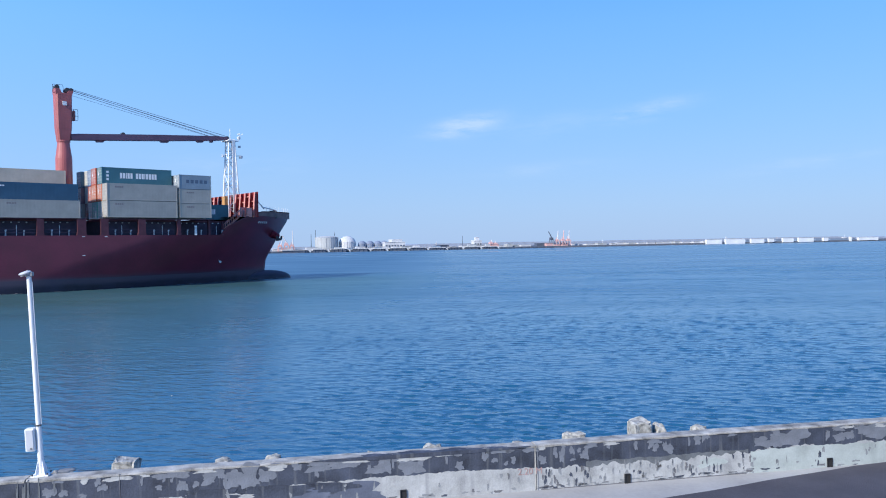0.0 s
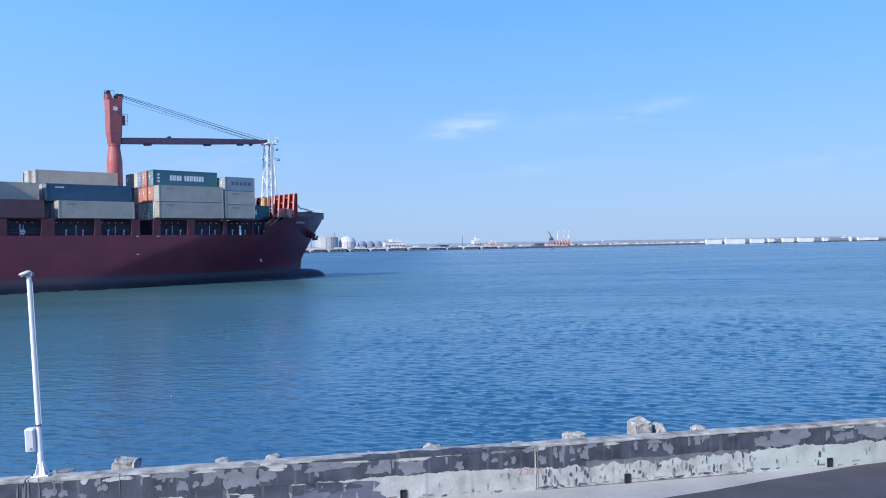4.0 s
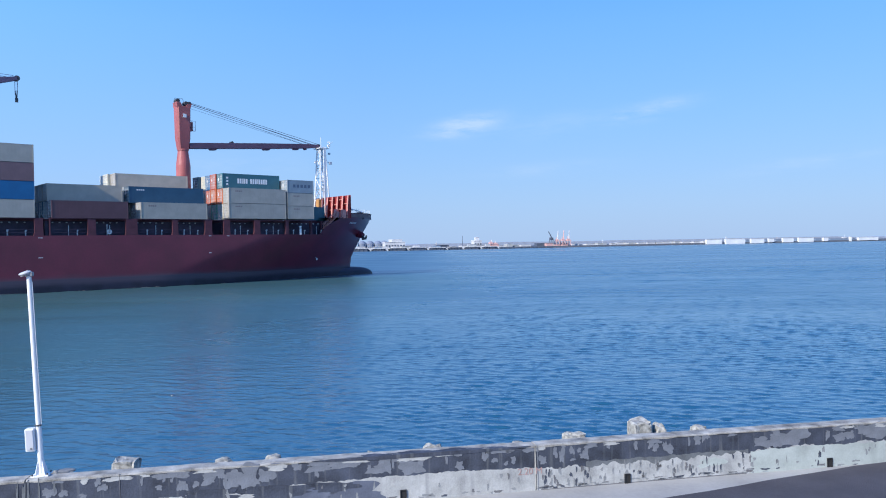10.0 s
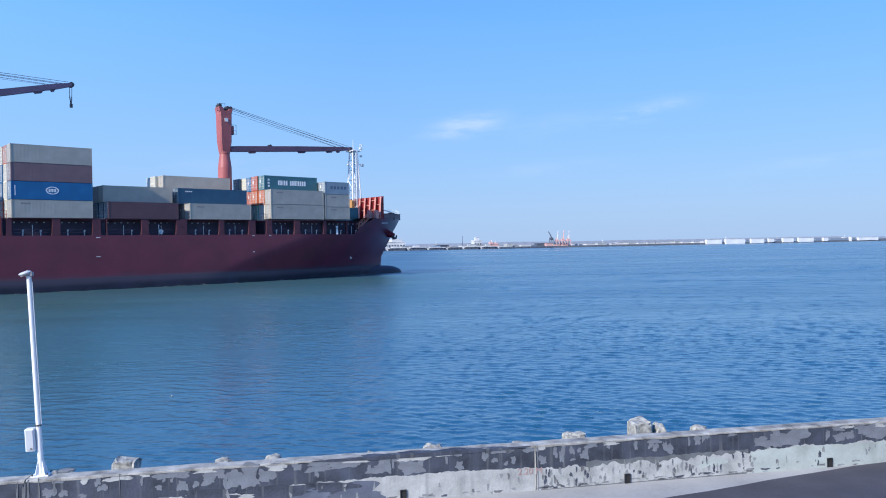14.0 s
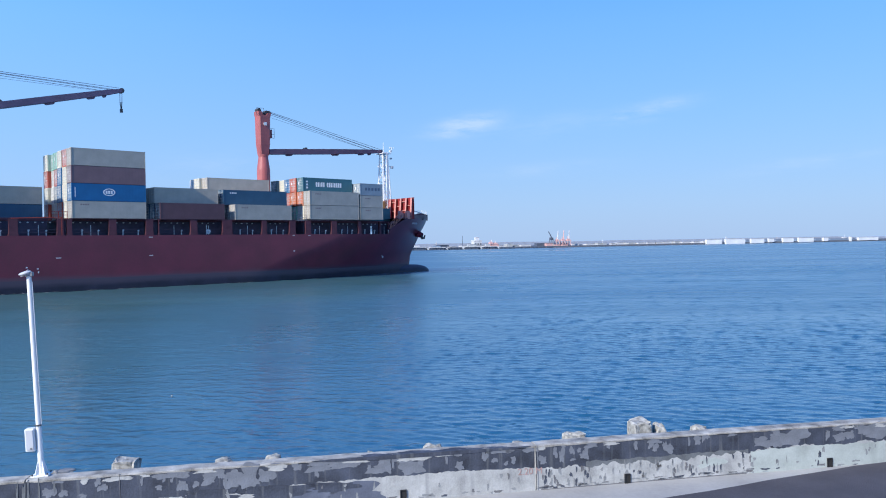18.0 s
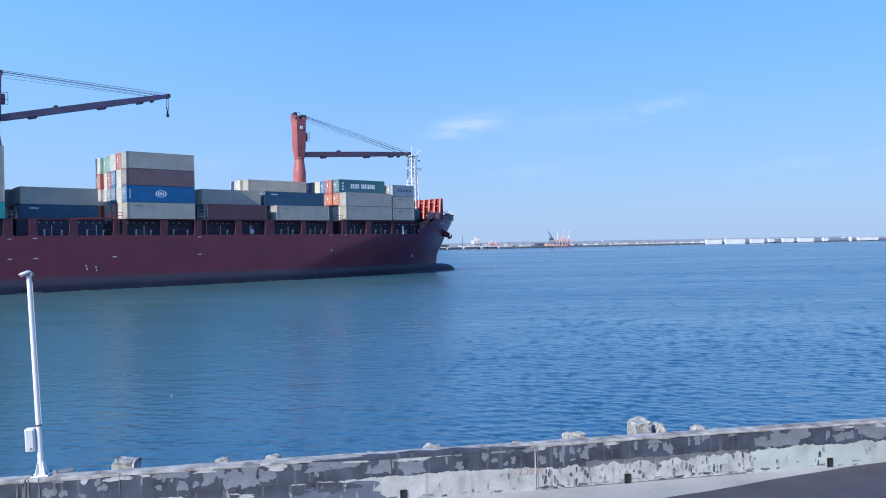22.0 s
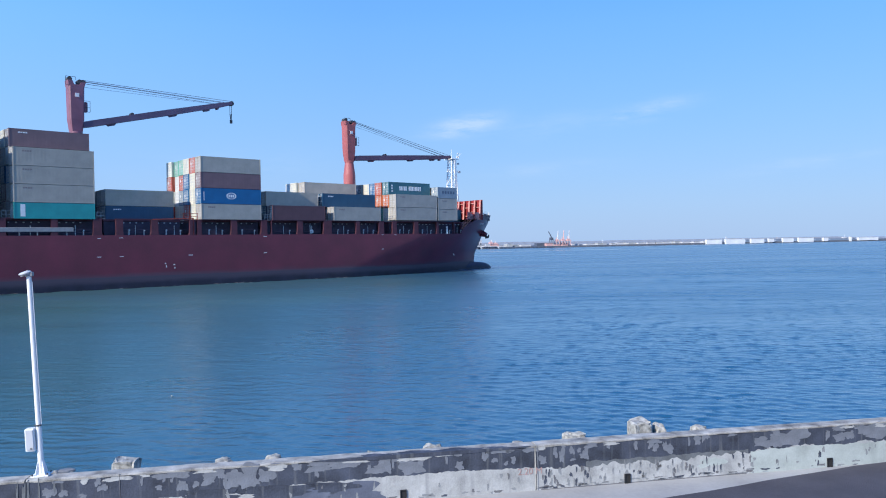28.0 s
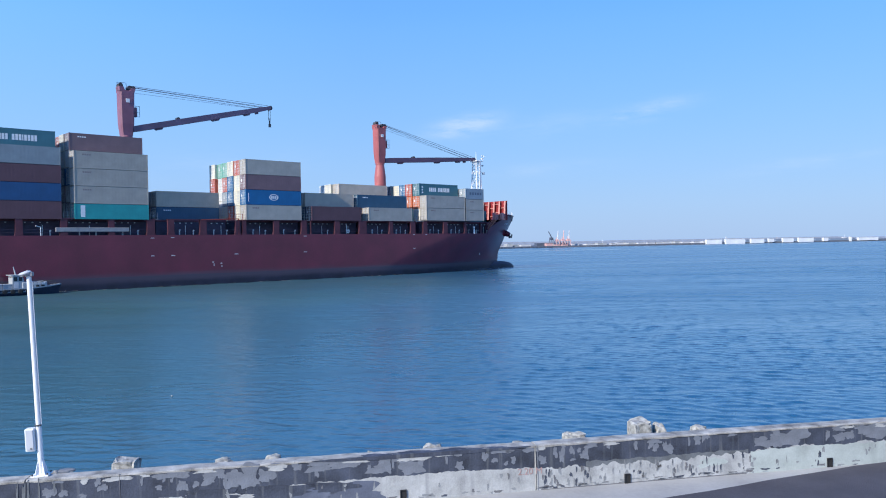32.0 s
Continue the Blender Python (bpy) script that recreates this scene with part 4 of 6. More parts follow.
def build_ship():
    ship = empty("container_ship", ship_pose(0), "dark red container ship with deck cranes under way", "ship")
    part("shell_plating", hull_shell(0, 1, 2.0, 12), M["hull_red"], ship, "dark red hull plating, streaked and scuffed", smooth=True)
    part("boot_topping", hull_shell(0, 1, -6.0, 4), M["boot"], ship, "black boot topping at the waterline", smooth=True)
    bm = bmesh.new()
    bmesh.ops.create_uvsphere(bm, u_segments=28, v_segments=18, radius=1.0)
    for v in bm.verts:
        r = (abs(v.co.x) ** 3.0 + abs(v.co.y) ** 2.2 + abs(v.co.z) ** 2.4) ** (-1 / 2.5)
        v.co = Vector((80.8 + 7.6 * v.co.x * r, HB + 1.9 * v.co.y * r, -0.5 + 2.38 * v.co.z * r))
    part("bulbous_bow", bm, M["boot"], ship, "black bulbous bow breaking the surface", smooth=True)
    part("main_deck", deck_sheet(-85, 70, 9.05, 0.05), M["deck_red"], ship)
    part("forecastle_deck", deck_sheet(68.5, 87.0, 12.6, 0.3), M["deck_red"], ship)
    # bulwark strake round the bow, above the knuckle; sky reflection painted as paler grey
    for side in (1, -1):
        bm = bmesh.new()
        rows = []
        for i in range(31):
            s_ = i / 30
            u = 74.5 + (stem(13.9) + 0.05 - 74.5) * s_
            zt, zb = sheer(u) + 0.01, min(sheer(u) - 0.35, 13.0 - 0.3 * s_)
            rows.append([bm.verts.new((u, HB - side * (half(u, z) + 0.03), z)) for z in (zb, (zb + zt) / 2, zt)])
        for a, b in zip(rows, rows[1:]):
            for j in range(2):
                bm.faces.new((a[j], b[j], b[j + 1], a[j + 1]))
        bmesh.ops.recalc_face_normals(bm, faces=bm.faces)
        bmesh.ops.solidify(bm, geom=bm.faces[:], thickness=-0.03)
        part("bulwark_strake", bm, M["strake"], ship, "red bulwark strake greyed by painted sky reflection")
    # rail along the bulwark top
    for side in (1, -1):
        bm = bmesh.new()
        pts = [(u, HB - side * half(u, sheer(u)), sheer(u)) for u in [69 + 19.15 * i / 22 for i in range(23)]]
        for a, b in zip(pts, pts[1:]):
            beam(bm, a, b, 0.25, 0.14)
        part("bulwark_rail", bm, M["deck_red"], ship)
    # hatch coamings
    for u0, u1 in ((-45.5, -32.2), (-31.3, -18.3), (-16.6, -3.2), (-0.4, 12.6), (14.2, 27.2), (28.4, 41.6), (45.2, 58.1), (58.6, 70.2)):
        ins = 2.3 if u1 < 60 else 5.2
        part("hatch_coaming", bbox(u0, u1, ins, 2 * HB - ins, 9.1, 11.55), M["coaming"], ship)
        part("hatch_cover", bbox(u0 - 0.15, u1 + 0.15, ins - 0.15 if u1 < 60 else ins, 2 * HB - ins + (0.15 if u1 < 60 else 0), 11.57, 11.95, bevel=0.04), M["deck_red"], ship)
    # stanchions that carry the outer stacks over the side passage
    posts = [(-46.0, -44.6), (-39.8, -38.5), (-33.2, -31.9), (-25.6, -24.4), (-19.1, -17.5), (-15.4, -14.0), (-9.4, -7.9), (-2.4, -1.2), (-0.9, 0.1), (5.75, 7.2), (12.0, 13.5), (14.2, 14.6), (20.1, 21.6), (26.3, 28.5),
             (34.5, 35.75), (40.6, 42.2), (44.3, 45.8), (50.6, 52.1), (57.6, 58.5), (64.0, 64.6), (67.2, 67.6)]
    for side in (0, 1):
        for a, b in posts:
            y0 = max(0.06, HB - half((a + b) / 2, 9.4) + 0.06)
            y0, y1 = (y0, y0 + 0.55) if side == 0 else (2 * HB - y0 - 0.55, 2 * HB - y0)
            bm = prism(bmesh.new(), [(a, 9.1), (b, 9.1), (b - 0.12, 9.7), (b - 0.12, 11.85), (a + 0.12, 11.85), (a + 0.12, 9.7)], y0, y1)
            part("stanchion", bm, M["deck_red"], ship)
        # top stringer
        y0, y1 = (0.08, 0.5) if side == 0 else (2 * HB - 0.5, 2 * HB - 0.08)
        for a, b in ((-46, -17.5), (-15.4, -2.6), (-0.4, 13.5), (14.2, 28.5), (28.6, 42.2), (44.3, 58.5), (58.5, 64.6)):
            part("stringer", bbox(a, b, y0, y1, 11.86, 11.98), M["deck_red"], ship)
    # fittings in the passage: vents, bollards and pipes between the stanchions
    gaps = [(posts[i][1], posts[i + 1][0]) for i in range(len(posts) - 1) if posts[i + 1][0] - posts[i][1] > 2.4]
    rnd = random.Random(5)
    for a, b in gaps:
        m = (a + b) / 2
        y = max(0.35, HB - half(m, 9.4) + 0.35)
        for du, hgt, r in ((-1.25, 0.85, 0.11), (0.15 + rnd.uniform(-0.3, 0.2), 1.75, 0.05), (1.35, 0.75, 0.10)):
            if rnd.random() < 0.92:
                bm = rod(bmesh.new(), (m + du, y + 0.3, 9.1), (m + du, y + 0.3, 9.1 + hgt), r, r, 8)
                if r > 0.08:
                    rod(bm, (m + du - 0.02, y + 0.3, 9.1 + hgt), (m + du + 0.02, y + 0.1, 9.1 + hgt + 0.12), r * 1.3, r * 1.3, 8)
                part("vent_pipe", bm, M["vent"], ship, "small pale vent pipe")
        for k in range(int((b - a) / 1.1)):
            part("lashing_eye", bbox(a + 0.6 + 1.1 * k, a + 0.82 + 1.1 * k, 2.05, 2.28, 11.25, 11.42), M["grey_plastic"], ship)
        bm = bmesh.new()
        for z in (9.65, 10.15):
            rod(bm, (a, max(0.1, y - 0.22), z), (b, max(0.1, y - 0.22), z), 0.025, 0.025, 6)
        part("side_rail", bm, M["coaming"], ship)
    # lashing platforms in the gaps between the bays
    for a, b in ((-32.6, -31.2), (-18.4, -17.0), (-3.4, -0.6), (12.9, 14.2), (42.6, 44.8)):
        coat = M["orange_red"] if a == -3.4 else M["worn_alu"]
        lp = part("lashing_platform", bbox(a, b, 0.12, 0.9, 11.9, 11.98), coat, ship)
        for z in (12.5, 13.05):
            part("platform_rail", beam(bmesh.new(), (a, 0.25, z), (b, 0.25, z), 0.07, 0.07), coat, lp)
        for k in range(3):
            u = a + (b - a) * (0.03 + 0.47 * k)
            part("platform_post", beam(bmesh.new(), (u, 0.25, 11.98), (u, 0.25, 13.05), 0.07, 0.07), coat, lp)
    bm = bmesh.new()
    beam(bm, (-1.6, 0.15, 9.1), (-1.6, 0.15, 12.2), 0.18, 0.18)
    beam(bm, (-9.0, 0.12, 11.9), (-1.5, 0.12, 12.15), 0.14, 0.14)
    part("ladder_frame", bm, M["orange_red"], ship, "orange-red access ladder frame")
    # accommodation ladder stowed on the side
    g = part("gangway", bbox(-33.8, -22.1, 0.02, 0.33, 9.75, 10.45, bevel=0.05), M["worn_alu"], ship, "pale grey gangway stowed along the side")
    for k in range(12):
        part("gangway_rung", bbox(-33.4 + k * 0.98, -33.34 + k * 0.98, 0.012, 0.025, 9.8, 10.4), M["worn_alu"], g)
    part("davit", rod(rod(bmesh.new(), (-36.0, 0.2, 9.1), (-36.0, 0.2, 10.5), 0.07), (-36.0, 0.2, 10.5), (-36.8, -0.1, 10.7), 0.07), M["white_paint"], ship)
    # painted marks on the side
    for u, z, w, h in ((-18.1, 8.62, 0.8, 0.10), (-14.5, 8.68, 0.8, 0.10), (-18.15, 5.5, 0.8, 0.14), (-14.45, 5.5, 0.9, 0.14), (-2.2, 5.5, 1.0, 0.16), (12.9, 8.78, 0.9, 0.12), (12.9, 5.6, 0.9, 0.14),
                       (41.6, 8.95, 0.6, 0.12), (41.6, 5.83, 0.6, 0.16), (45.2, 8.93, 0.6, 0.12), (-6.9, 4.1, 0.35, 0.22), (-6.75, 3.6, 0.18, 0.5), (-5.3, 3.85, 0.4, 0.2), (-5.2, 3.3, 0.18, 0.4)):
        v = HB - half(u, z)
        part("hull_mark", bbox(u - w * 0.38, u + w * 0.38, v - 0.012, v + 0.02, z - h * 0.4, z + h * 0.4), M["white_paint"], ship, "small white painted mark")
    # bow: name as plain bars, load mark, anchors with bolsters
    for side in (1, -1):
        for k in range(5):
            u = 76.2 + 0.62 * k
            v = HB - side * (half(u, 11.7) + 0.02)
            yaw = math.degrees(math.atan2(half(u - 0.4, 11.7) - half(u + 0.4, 11.7), 0.8)) * side
            part("name_bar", bbox(-0.19, 0.19, -0.03, 0.03, -0.22, 0.22), M["grey_plastic"], ship, m=pose(u, v, 11.7, 0, 0, yaw) @ pose(0, 0, 0, side * 28))
        bm = rod(bmesh.new(), (82.3, HB - side * 1.2, 9.9), (83.35, HB - side * 3.7, 8.9), 1.1, 0.62, 16)
        part("anchor_bolster", bm, M["hull_red"], ship, "stout cone that carries the anchor clear of the bow", smooth=False)
        bm = bmesh.new()
        rod(bm, (83.0, HB - side * 3.2, 9.4), (83.5, HB - side * 4.0, 8.2), 0.2, 0.26)
        beam(bm, (82.9, HB - side * 4.0, 8.2), (84.1, HB - side * 3.7, 8.35), 0.42, 0.5)
        beam(bm, (82.9, HB - side * 4.0, 8.2), (82.8, HB - side * 4.2, 8.9), 0.3, 0.35)
        beam(bm, (84.1, HB - side * 3.7, 8.35), (84.2, HB - side * 3.8, 9.0), 0.3, 0.35)
        part("anchor", bm, M["dark_steel"], ship, "dark bower anchor housed at the bow")
    bm = lathe(bmesh.new(), [(0.48, 0), (0.48, 0.03), (0.36, 0.03), (0.36, 0.0)], 16)
    u, z = 68.8, 4.2
    v = HB - half(u, z)
    part("thruster_mark", bm, M["white_paint"], ship, "white ring mark near the bow", m=pose(u, v - 0.05, z, 80, 0, 35))
    # breakwater on the forecastle: plate with deep brackets on its after side
    ub = 74.9
    bw = part("breakwater", bbox(ub, ub + 0.12, 2.3, 2 * HB - 2.3, 12.6, 17.6), M["deep_red"], ship, "deep red breakwater with brackets painted as sunlit")
    for k in range(12):
        y = 2.4 + k * (2 * HB - 4.95) / 11
        part("bracket", prism(bmesh.new(), [(ub, 12.6), (ub, 17.55), (ub - 0.55, 17.5), (ub - 0.75, 15.4), (ub - 0.9, 12.6)], y, y + 0.12), M["deep_red"], bw)
        bm = bmesh.new()
        beam(bm, (ub - 0.56, y + 0.06, 17.5), (ub - 0.76, y + 0.06, 15.4), 0.5, 0.06)
        beam(bm, (ub - 0.76, y + 0.06, 15.4), (ub - 0.92, y + 0.06, 12.6), 0.5, 0.06)
        part("bracket_flange", bm, M["flange"], bw, "pink-red flange with sunlight painted in")
        for j, z in enumerate((16.7, 15.7, 14.6, 13.6)):
            if k < 11:
                part("bracket_rib", bbox(ub - 0.3, ub, y + 0.12, y + (1.9 if (j + k) % 2 else 0.9), z, z + 0.18), M["flange"], bw)
    # foremast: white lattice with yard and lights
    fm = part("foremast", rod(bmesh.new(), (74.8, HB, 28.5), (74.8, HB, 31.3), 0.08, 0.05), M["white_paint"], ship, "white lattice foremast with yard and lights")
    base, head = 1.35, 0.62
    for sx in (-1, 1):
        for sy in (-1, 1):
            part("mast_leg", rod(bmesh.new(), (74.8 + sx * base, HB + sy * base, 12.6), (74.8 + sx * head, HB + sy * head, 29.0), 0.18, 0.15, 8), M["white_paint"], fm)
    for i in range(7):
        k0, k1 = i / 7, (i + 1) / 7
        w0, w1 = base + (head - base) * k0, base + (head - base) * k1
        z0, z1 = 12.6 + 16.4 * k0, 12.6 + 16.4 * k1
        for sy in (-1, 1):
            s = 1 if i % 2 else -1
            for a, b in (((74.8 - s * w0, HB + sy * w0, z0), (74.8 + s * w1, HB + sy * w1, z1)), ((74.8 - w1, HB + sy * w1, z1), (74.8 + w1, HB + sy * w1, z1)), ((74.8 + sy * w0, HB - s * w0, z0), (74.8 + sy * w1, HB + s * w1, z1))):
                part("mast_brace", rod(bmesh.new(), a, b, 0.085, 0.085, 6), M["white_paint"], fm)
    part("mast_platform", bbox(73.6, 76.0, HB - 1.5, HB + 1.5, 28.6, 28.75), M["white_paint"], fm)
    part("ladder", bbox(74.5, 75.1, HB - 1.5, HB - 1.35, 14, 28.6), M["white_paint"], fm)
    part("yard", rod(bmesh.new(), (72.6, HB - 0.6, 25.7), (77.1, HB - 0.6, 25.7), 0.07), M["white_paint"], fm)
    for u, z, s in ((76.8, 25.5, 0.32), (76.4, 29.4, 0.3), (76.5, 27.6, 0.22), (72.8, 25.4, 0.18), (76.4, 30.2, 0.15)):
        part("mast_light", bbox(u - s, u + s, HB - 0.9, HB - 0.4, z - s * 0.9, z + s * 0.9, bevel=0.05), M["grey_plastic"], fm)
    part("mast_rail", rod(rod(bmesh.new(), (75.9, HB - 1.4, 28.7), (76.3, HB - 1.4, 30.3), 0.05), (75.9, HB - 1.4, 29.5), (76.9, HB - 1.4, 30.2), 0.05), M["white_paint"], fm)
    # pale vent post in the foremost gap, a ring buoy on its stand, a ladder up to the forecastle
    bm = rod(bmesh.new(), (61.35, 0.75, 9.1), (61.35, 0.75, 10.35), 0.26, 0.22, 10)
    part("vent_post", rod(bm, (61.35, 0.75, 10.45), (61.35, 0.75, 10.85), 0.2, 0.26, 10), M["white_paint"], ship, "pale capped ventilator post")
    bm = lathe(bmesh.new(), [(0.24, -0.07), (0.42, -0.07), (0.42, 0.07), (0.24, 0.07), (0.24, -0.07)], 16, pose(BUOY_U, 0.45, 9.75, 90, 0, 0))
    rb = part("ring_buoy", bm, M["white_paint"], ship, "white ring buoy on a stand")
    part("stand", rod(bmesh.new(), (BUOY_U - 0.35, 0.5, 9.1), (BUOY_U - 0.35, 0.5, 11.0), 0.06), M["white_paint"], rb)
    bm = bmesh.new()
    for y in (2.2, 2.9):
        beam(bm, (67.9, y, 10.2), (71.3, y, 13.0), 0.16, 0.16)
        rod(bm, (67.9, y, 11.2), (71.3, y, 14.0), 0.07)
        for k in range(5):
            rod(bm, (67.9 + 0.85 * k, y, 10.2 + 0.7 * k), (67.9 + 0.85 * k, y, 11.2 + 0.7 * k), 0.06)
    for k in range(9):
        box(bm, 67.95 + 0.38 * k, 68.2 + 0.38 * k, 2.2, 2.9, 10.3 + 0.31 * k, 10.35 + 0.31 * k)
    part("forecastle_ladder", bm, M["flange"], ship, "pale orange-pink ladder to the forecastle")
    for y, z0, z1 in ((2.0, 12.6, 14.4), (3.4, 12.6, 14.0), (4.6, 12.6, 14.6)):
        part("vent_trunk", bbox(72.6, 73.5, y, y + 0.8, z0, z1, bevel=0.05), M["flange"], ship)
    part("gear_locker", bbox(71.4, 72.2, 9.4, 10.6, 12.6, 17.0, bevel=0.06), M["locker"], ship, "ochre yellow gear locker by the foremast")
    # forecastle clutter: rails, small davit, winch
    for u in [78 + 1.2 * i for i in range(9)]:
        y = HB - max(0.4, half(u, 13.9) - 0.3)
        part("rail_post", rod(bmesh.new(), (u, y, 13.7), (u, y, 14.9), 0.03, 0.03, 6), M["white_paint"], ship)
    bm = rod(bmesh.new(), (77.0, 8.0, 12.6), (76.6, 8.0, 17.2), 0.16, 0.12)
    rod(bm, (76.6, 8.0, 17.2), (77.4, 8.0, 16.9), 0.2, 0.1)
    rod(bm, (77.2, 8.0, 16.9), (79.6, 8.3, 14.6), 0.11, 0.11)
    rod(bm, (79.0, 8.3, 15.0), (82.6, 8.6, 14.3), 0.1, 0.14)
    part("bow_davit", bm, M["white_paint"], ship, "small white davit on the forecastle")
    bm = rod(bmesh.new(), (81.0, 7.5, 13.3), (81.0, 10.5, 13.3), 0.6)
    box(bm, 80.3, 81.8, 7.0, 7.5, 12.6, 14.2)
    box(bm, 80.3, 81.8, 10.5, 11.0, 12.6, 14.2)
    part("windlass", bm, M["dark_steel"], ship)
    # foam where the hull cuts the water
    rnd = random.Random(31)
    bm = bmesh.new()
    for k in range(190):
        u = rnd.uniform(-48, 84) if k < 120 else 88.0 - 22 * rnd.random() ** 2
        v = HB - half(min(u, 81.8), 0.1) - rnd.uniform(0.05, 1.3 if k < 120 else 2.6)
        if u > 81.8:
            v = HB - rnd.uniform(1.5, 2.6)
        a, b2 = rnd.uniform(0.15, 0.7), rnd.uniform(0.04, 0.12)
        ring = [bm.verts.new((u + a * math.cos(t) * rnd.uniform(0.7, 1.2), v + b2 * math.sin(t) * rnd.uniform(0.7, 1.2), 0.07 + 0.015 * (k % 3))) for t in [6.283 * i / 9 for i in range(9)]]
        bm.faces.new(ring)
    tagged(part("foam", bm, M["foam"], ship, "thin broken foam along the waterline"), kind="stuff")
    deck_crane(ship, 41.0, 35.5, (74.2, 13.75, 29.25), 27.15, False)
    deck_crane(ship, -19.05, 37.25, (13.2, 13.75, 36.6), 29.5, True, "hazed_crane", "hazed_jib")
    return ship


SHIP = build_ship()

# ---------------------------------------------------------------- containers
BODY = {}


def container_meshes(L, H, colour):
    """Shared meshes of one container size and colour: walls, frame, door leaf, lock rod."""
    key = (L, H, colour)
    if key in BODY:
        return BODY[key]
    W, mt = 2.44, M["box_" + colour]
    n = int(round(L / 0.56))

    def corrugated(name, place):
        bm = bmesh.new()
        lo, hi = [], []
        for i in range(n):
            for f, d in ((0.02, 0.0), (0.44, 0.0), (0.56, 0.003), (0.94, 0.003)):
                x = 0.12 + (L - 0.24) * (i + f) / n
                lo.append(bm.verts.new(place(x, d, 0)))
                hi.append(bm.verts.new(place(x, d, 1)))
        for i in range(len(lo) - 1):
            bm.faces.new((lo[i], lo[i + 1], hi[i + 1], hi[i]))
        return mesh_of(name, bm, mt)
    near = corrugated("side_wall", lambda x, d, t: (x, 0.03 + d, 0.14 if t == 0 else H - 0.10))
    off = corrugated("side_wall", lambda x, d, t: (x, W - 0.03 - d, 0.14 if t == 0 else H - 0.10))
    roof = corrugated("roof", lambda x, d, t: (x, 0.06 if t == 0 else W - 0.06, H - 0.03 - d))
    floor_ = mesh_of("floor", bbox(0.05, L - 0.05, 0.06, W - 0.06, 0.1, 0.16), mt)
    head = mesh_of("front_wall", bbox(L - 0.12, L - 0.05, 0.1, W - 0.1, 0.14, H - 0.1), mt)
    walls = (("side_wall", near), ("side_wall", off), ("roof", roof), ("floor", floor_), ("front_wall", head))
    bm = bmesh.new()
    for y in (0.0, W - 0.14):
        for x in (0.0, L - 0.16):
            box(bm, x, x + 0.16, y, y + 0.14, 0.0, H)
        box(bm, 0.16, L - 0.16, y + 0.01, y + 0.12, 0.02, 0.17)
        box(bm, 0.16, L - 0.16, y + 0.03, y + 0.11, H - 0.11, H - 0.02)
    for x in (0.0, L - 0.12):
        box(bm, x + 0.01, x + 0.11, 0.14, W - 0.14, 0.02, 0.17)
        box(bm, x + 0.01, x + 0.11, 0.14, W - 0.14, H - 0.13, H - 0.02)
    frame_ = mesh_of("frame", bm, mt)
    bm = bmesh.new()
    box(bm, 0.05, 0.10, 0.16, W / 2 - 0.012, 0.18, H - 0.14)
    for k in range(3):
        z = 0.35 + k * (H - 0.7) / 3
        box(bm, 0.035, 0.055, 0.24, W / 2 - 0.10, z, z + (H - 0.7) / 3 - 0.12)
    leaf = mesh_of("door_leaf", bm, mt)
    bm = bmesh.new()
    rod(bm, (0.0, 0, 0.12), (0.0, 0, H - 0.08), 0.05, 0.05, 6)
    box(bm, -0.02, 0.02, -0.06, 0.06, 0.12, 0.22)
    box(bm, -0.02, 0.02, -0.06, 0.06, H - 0.18, H - 0.08)
    box(bm, -0.03, 0.01, 0.0, 0.35, H * 0.42, H * 0.42 + 0.05)
    for z in (0.62, 1.18, 1.74, 2.2):
        box(bm, -0.03, 0.03, -0.12, 0.12, z, z + 0.17)
    lock = mesh_of("lock_rod", bm, M["lock"])
    BODY[key] = (walls, frame_, leaf, lock)
    return BODY[key]


M["lock"] = material("galvanised_steel", (0.55, 0.56, 0.56), 0.5, metal=0.2, vary=0.2, scale=4)
NAMES = {"grey": "pale grey", "beige": "beige", "cream": "cream", "taupe": "greyish brown", "indigo": "deep blue", "steel": "steel grey", "brown": "brown-red", "maroon": "dark maroon", "blue": "bright blue", "navy": "dark blue", "teal": "turquoise", "green": "dark green",
         "bluegrey": "blue-grey", "red": "red", "mint": "mint green", "orange": "orange", "white": "white"}


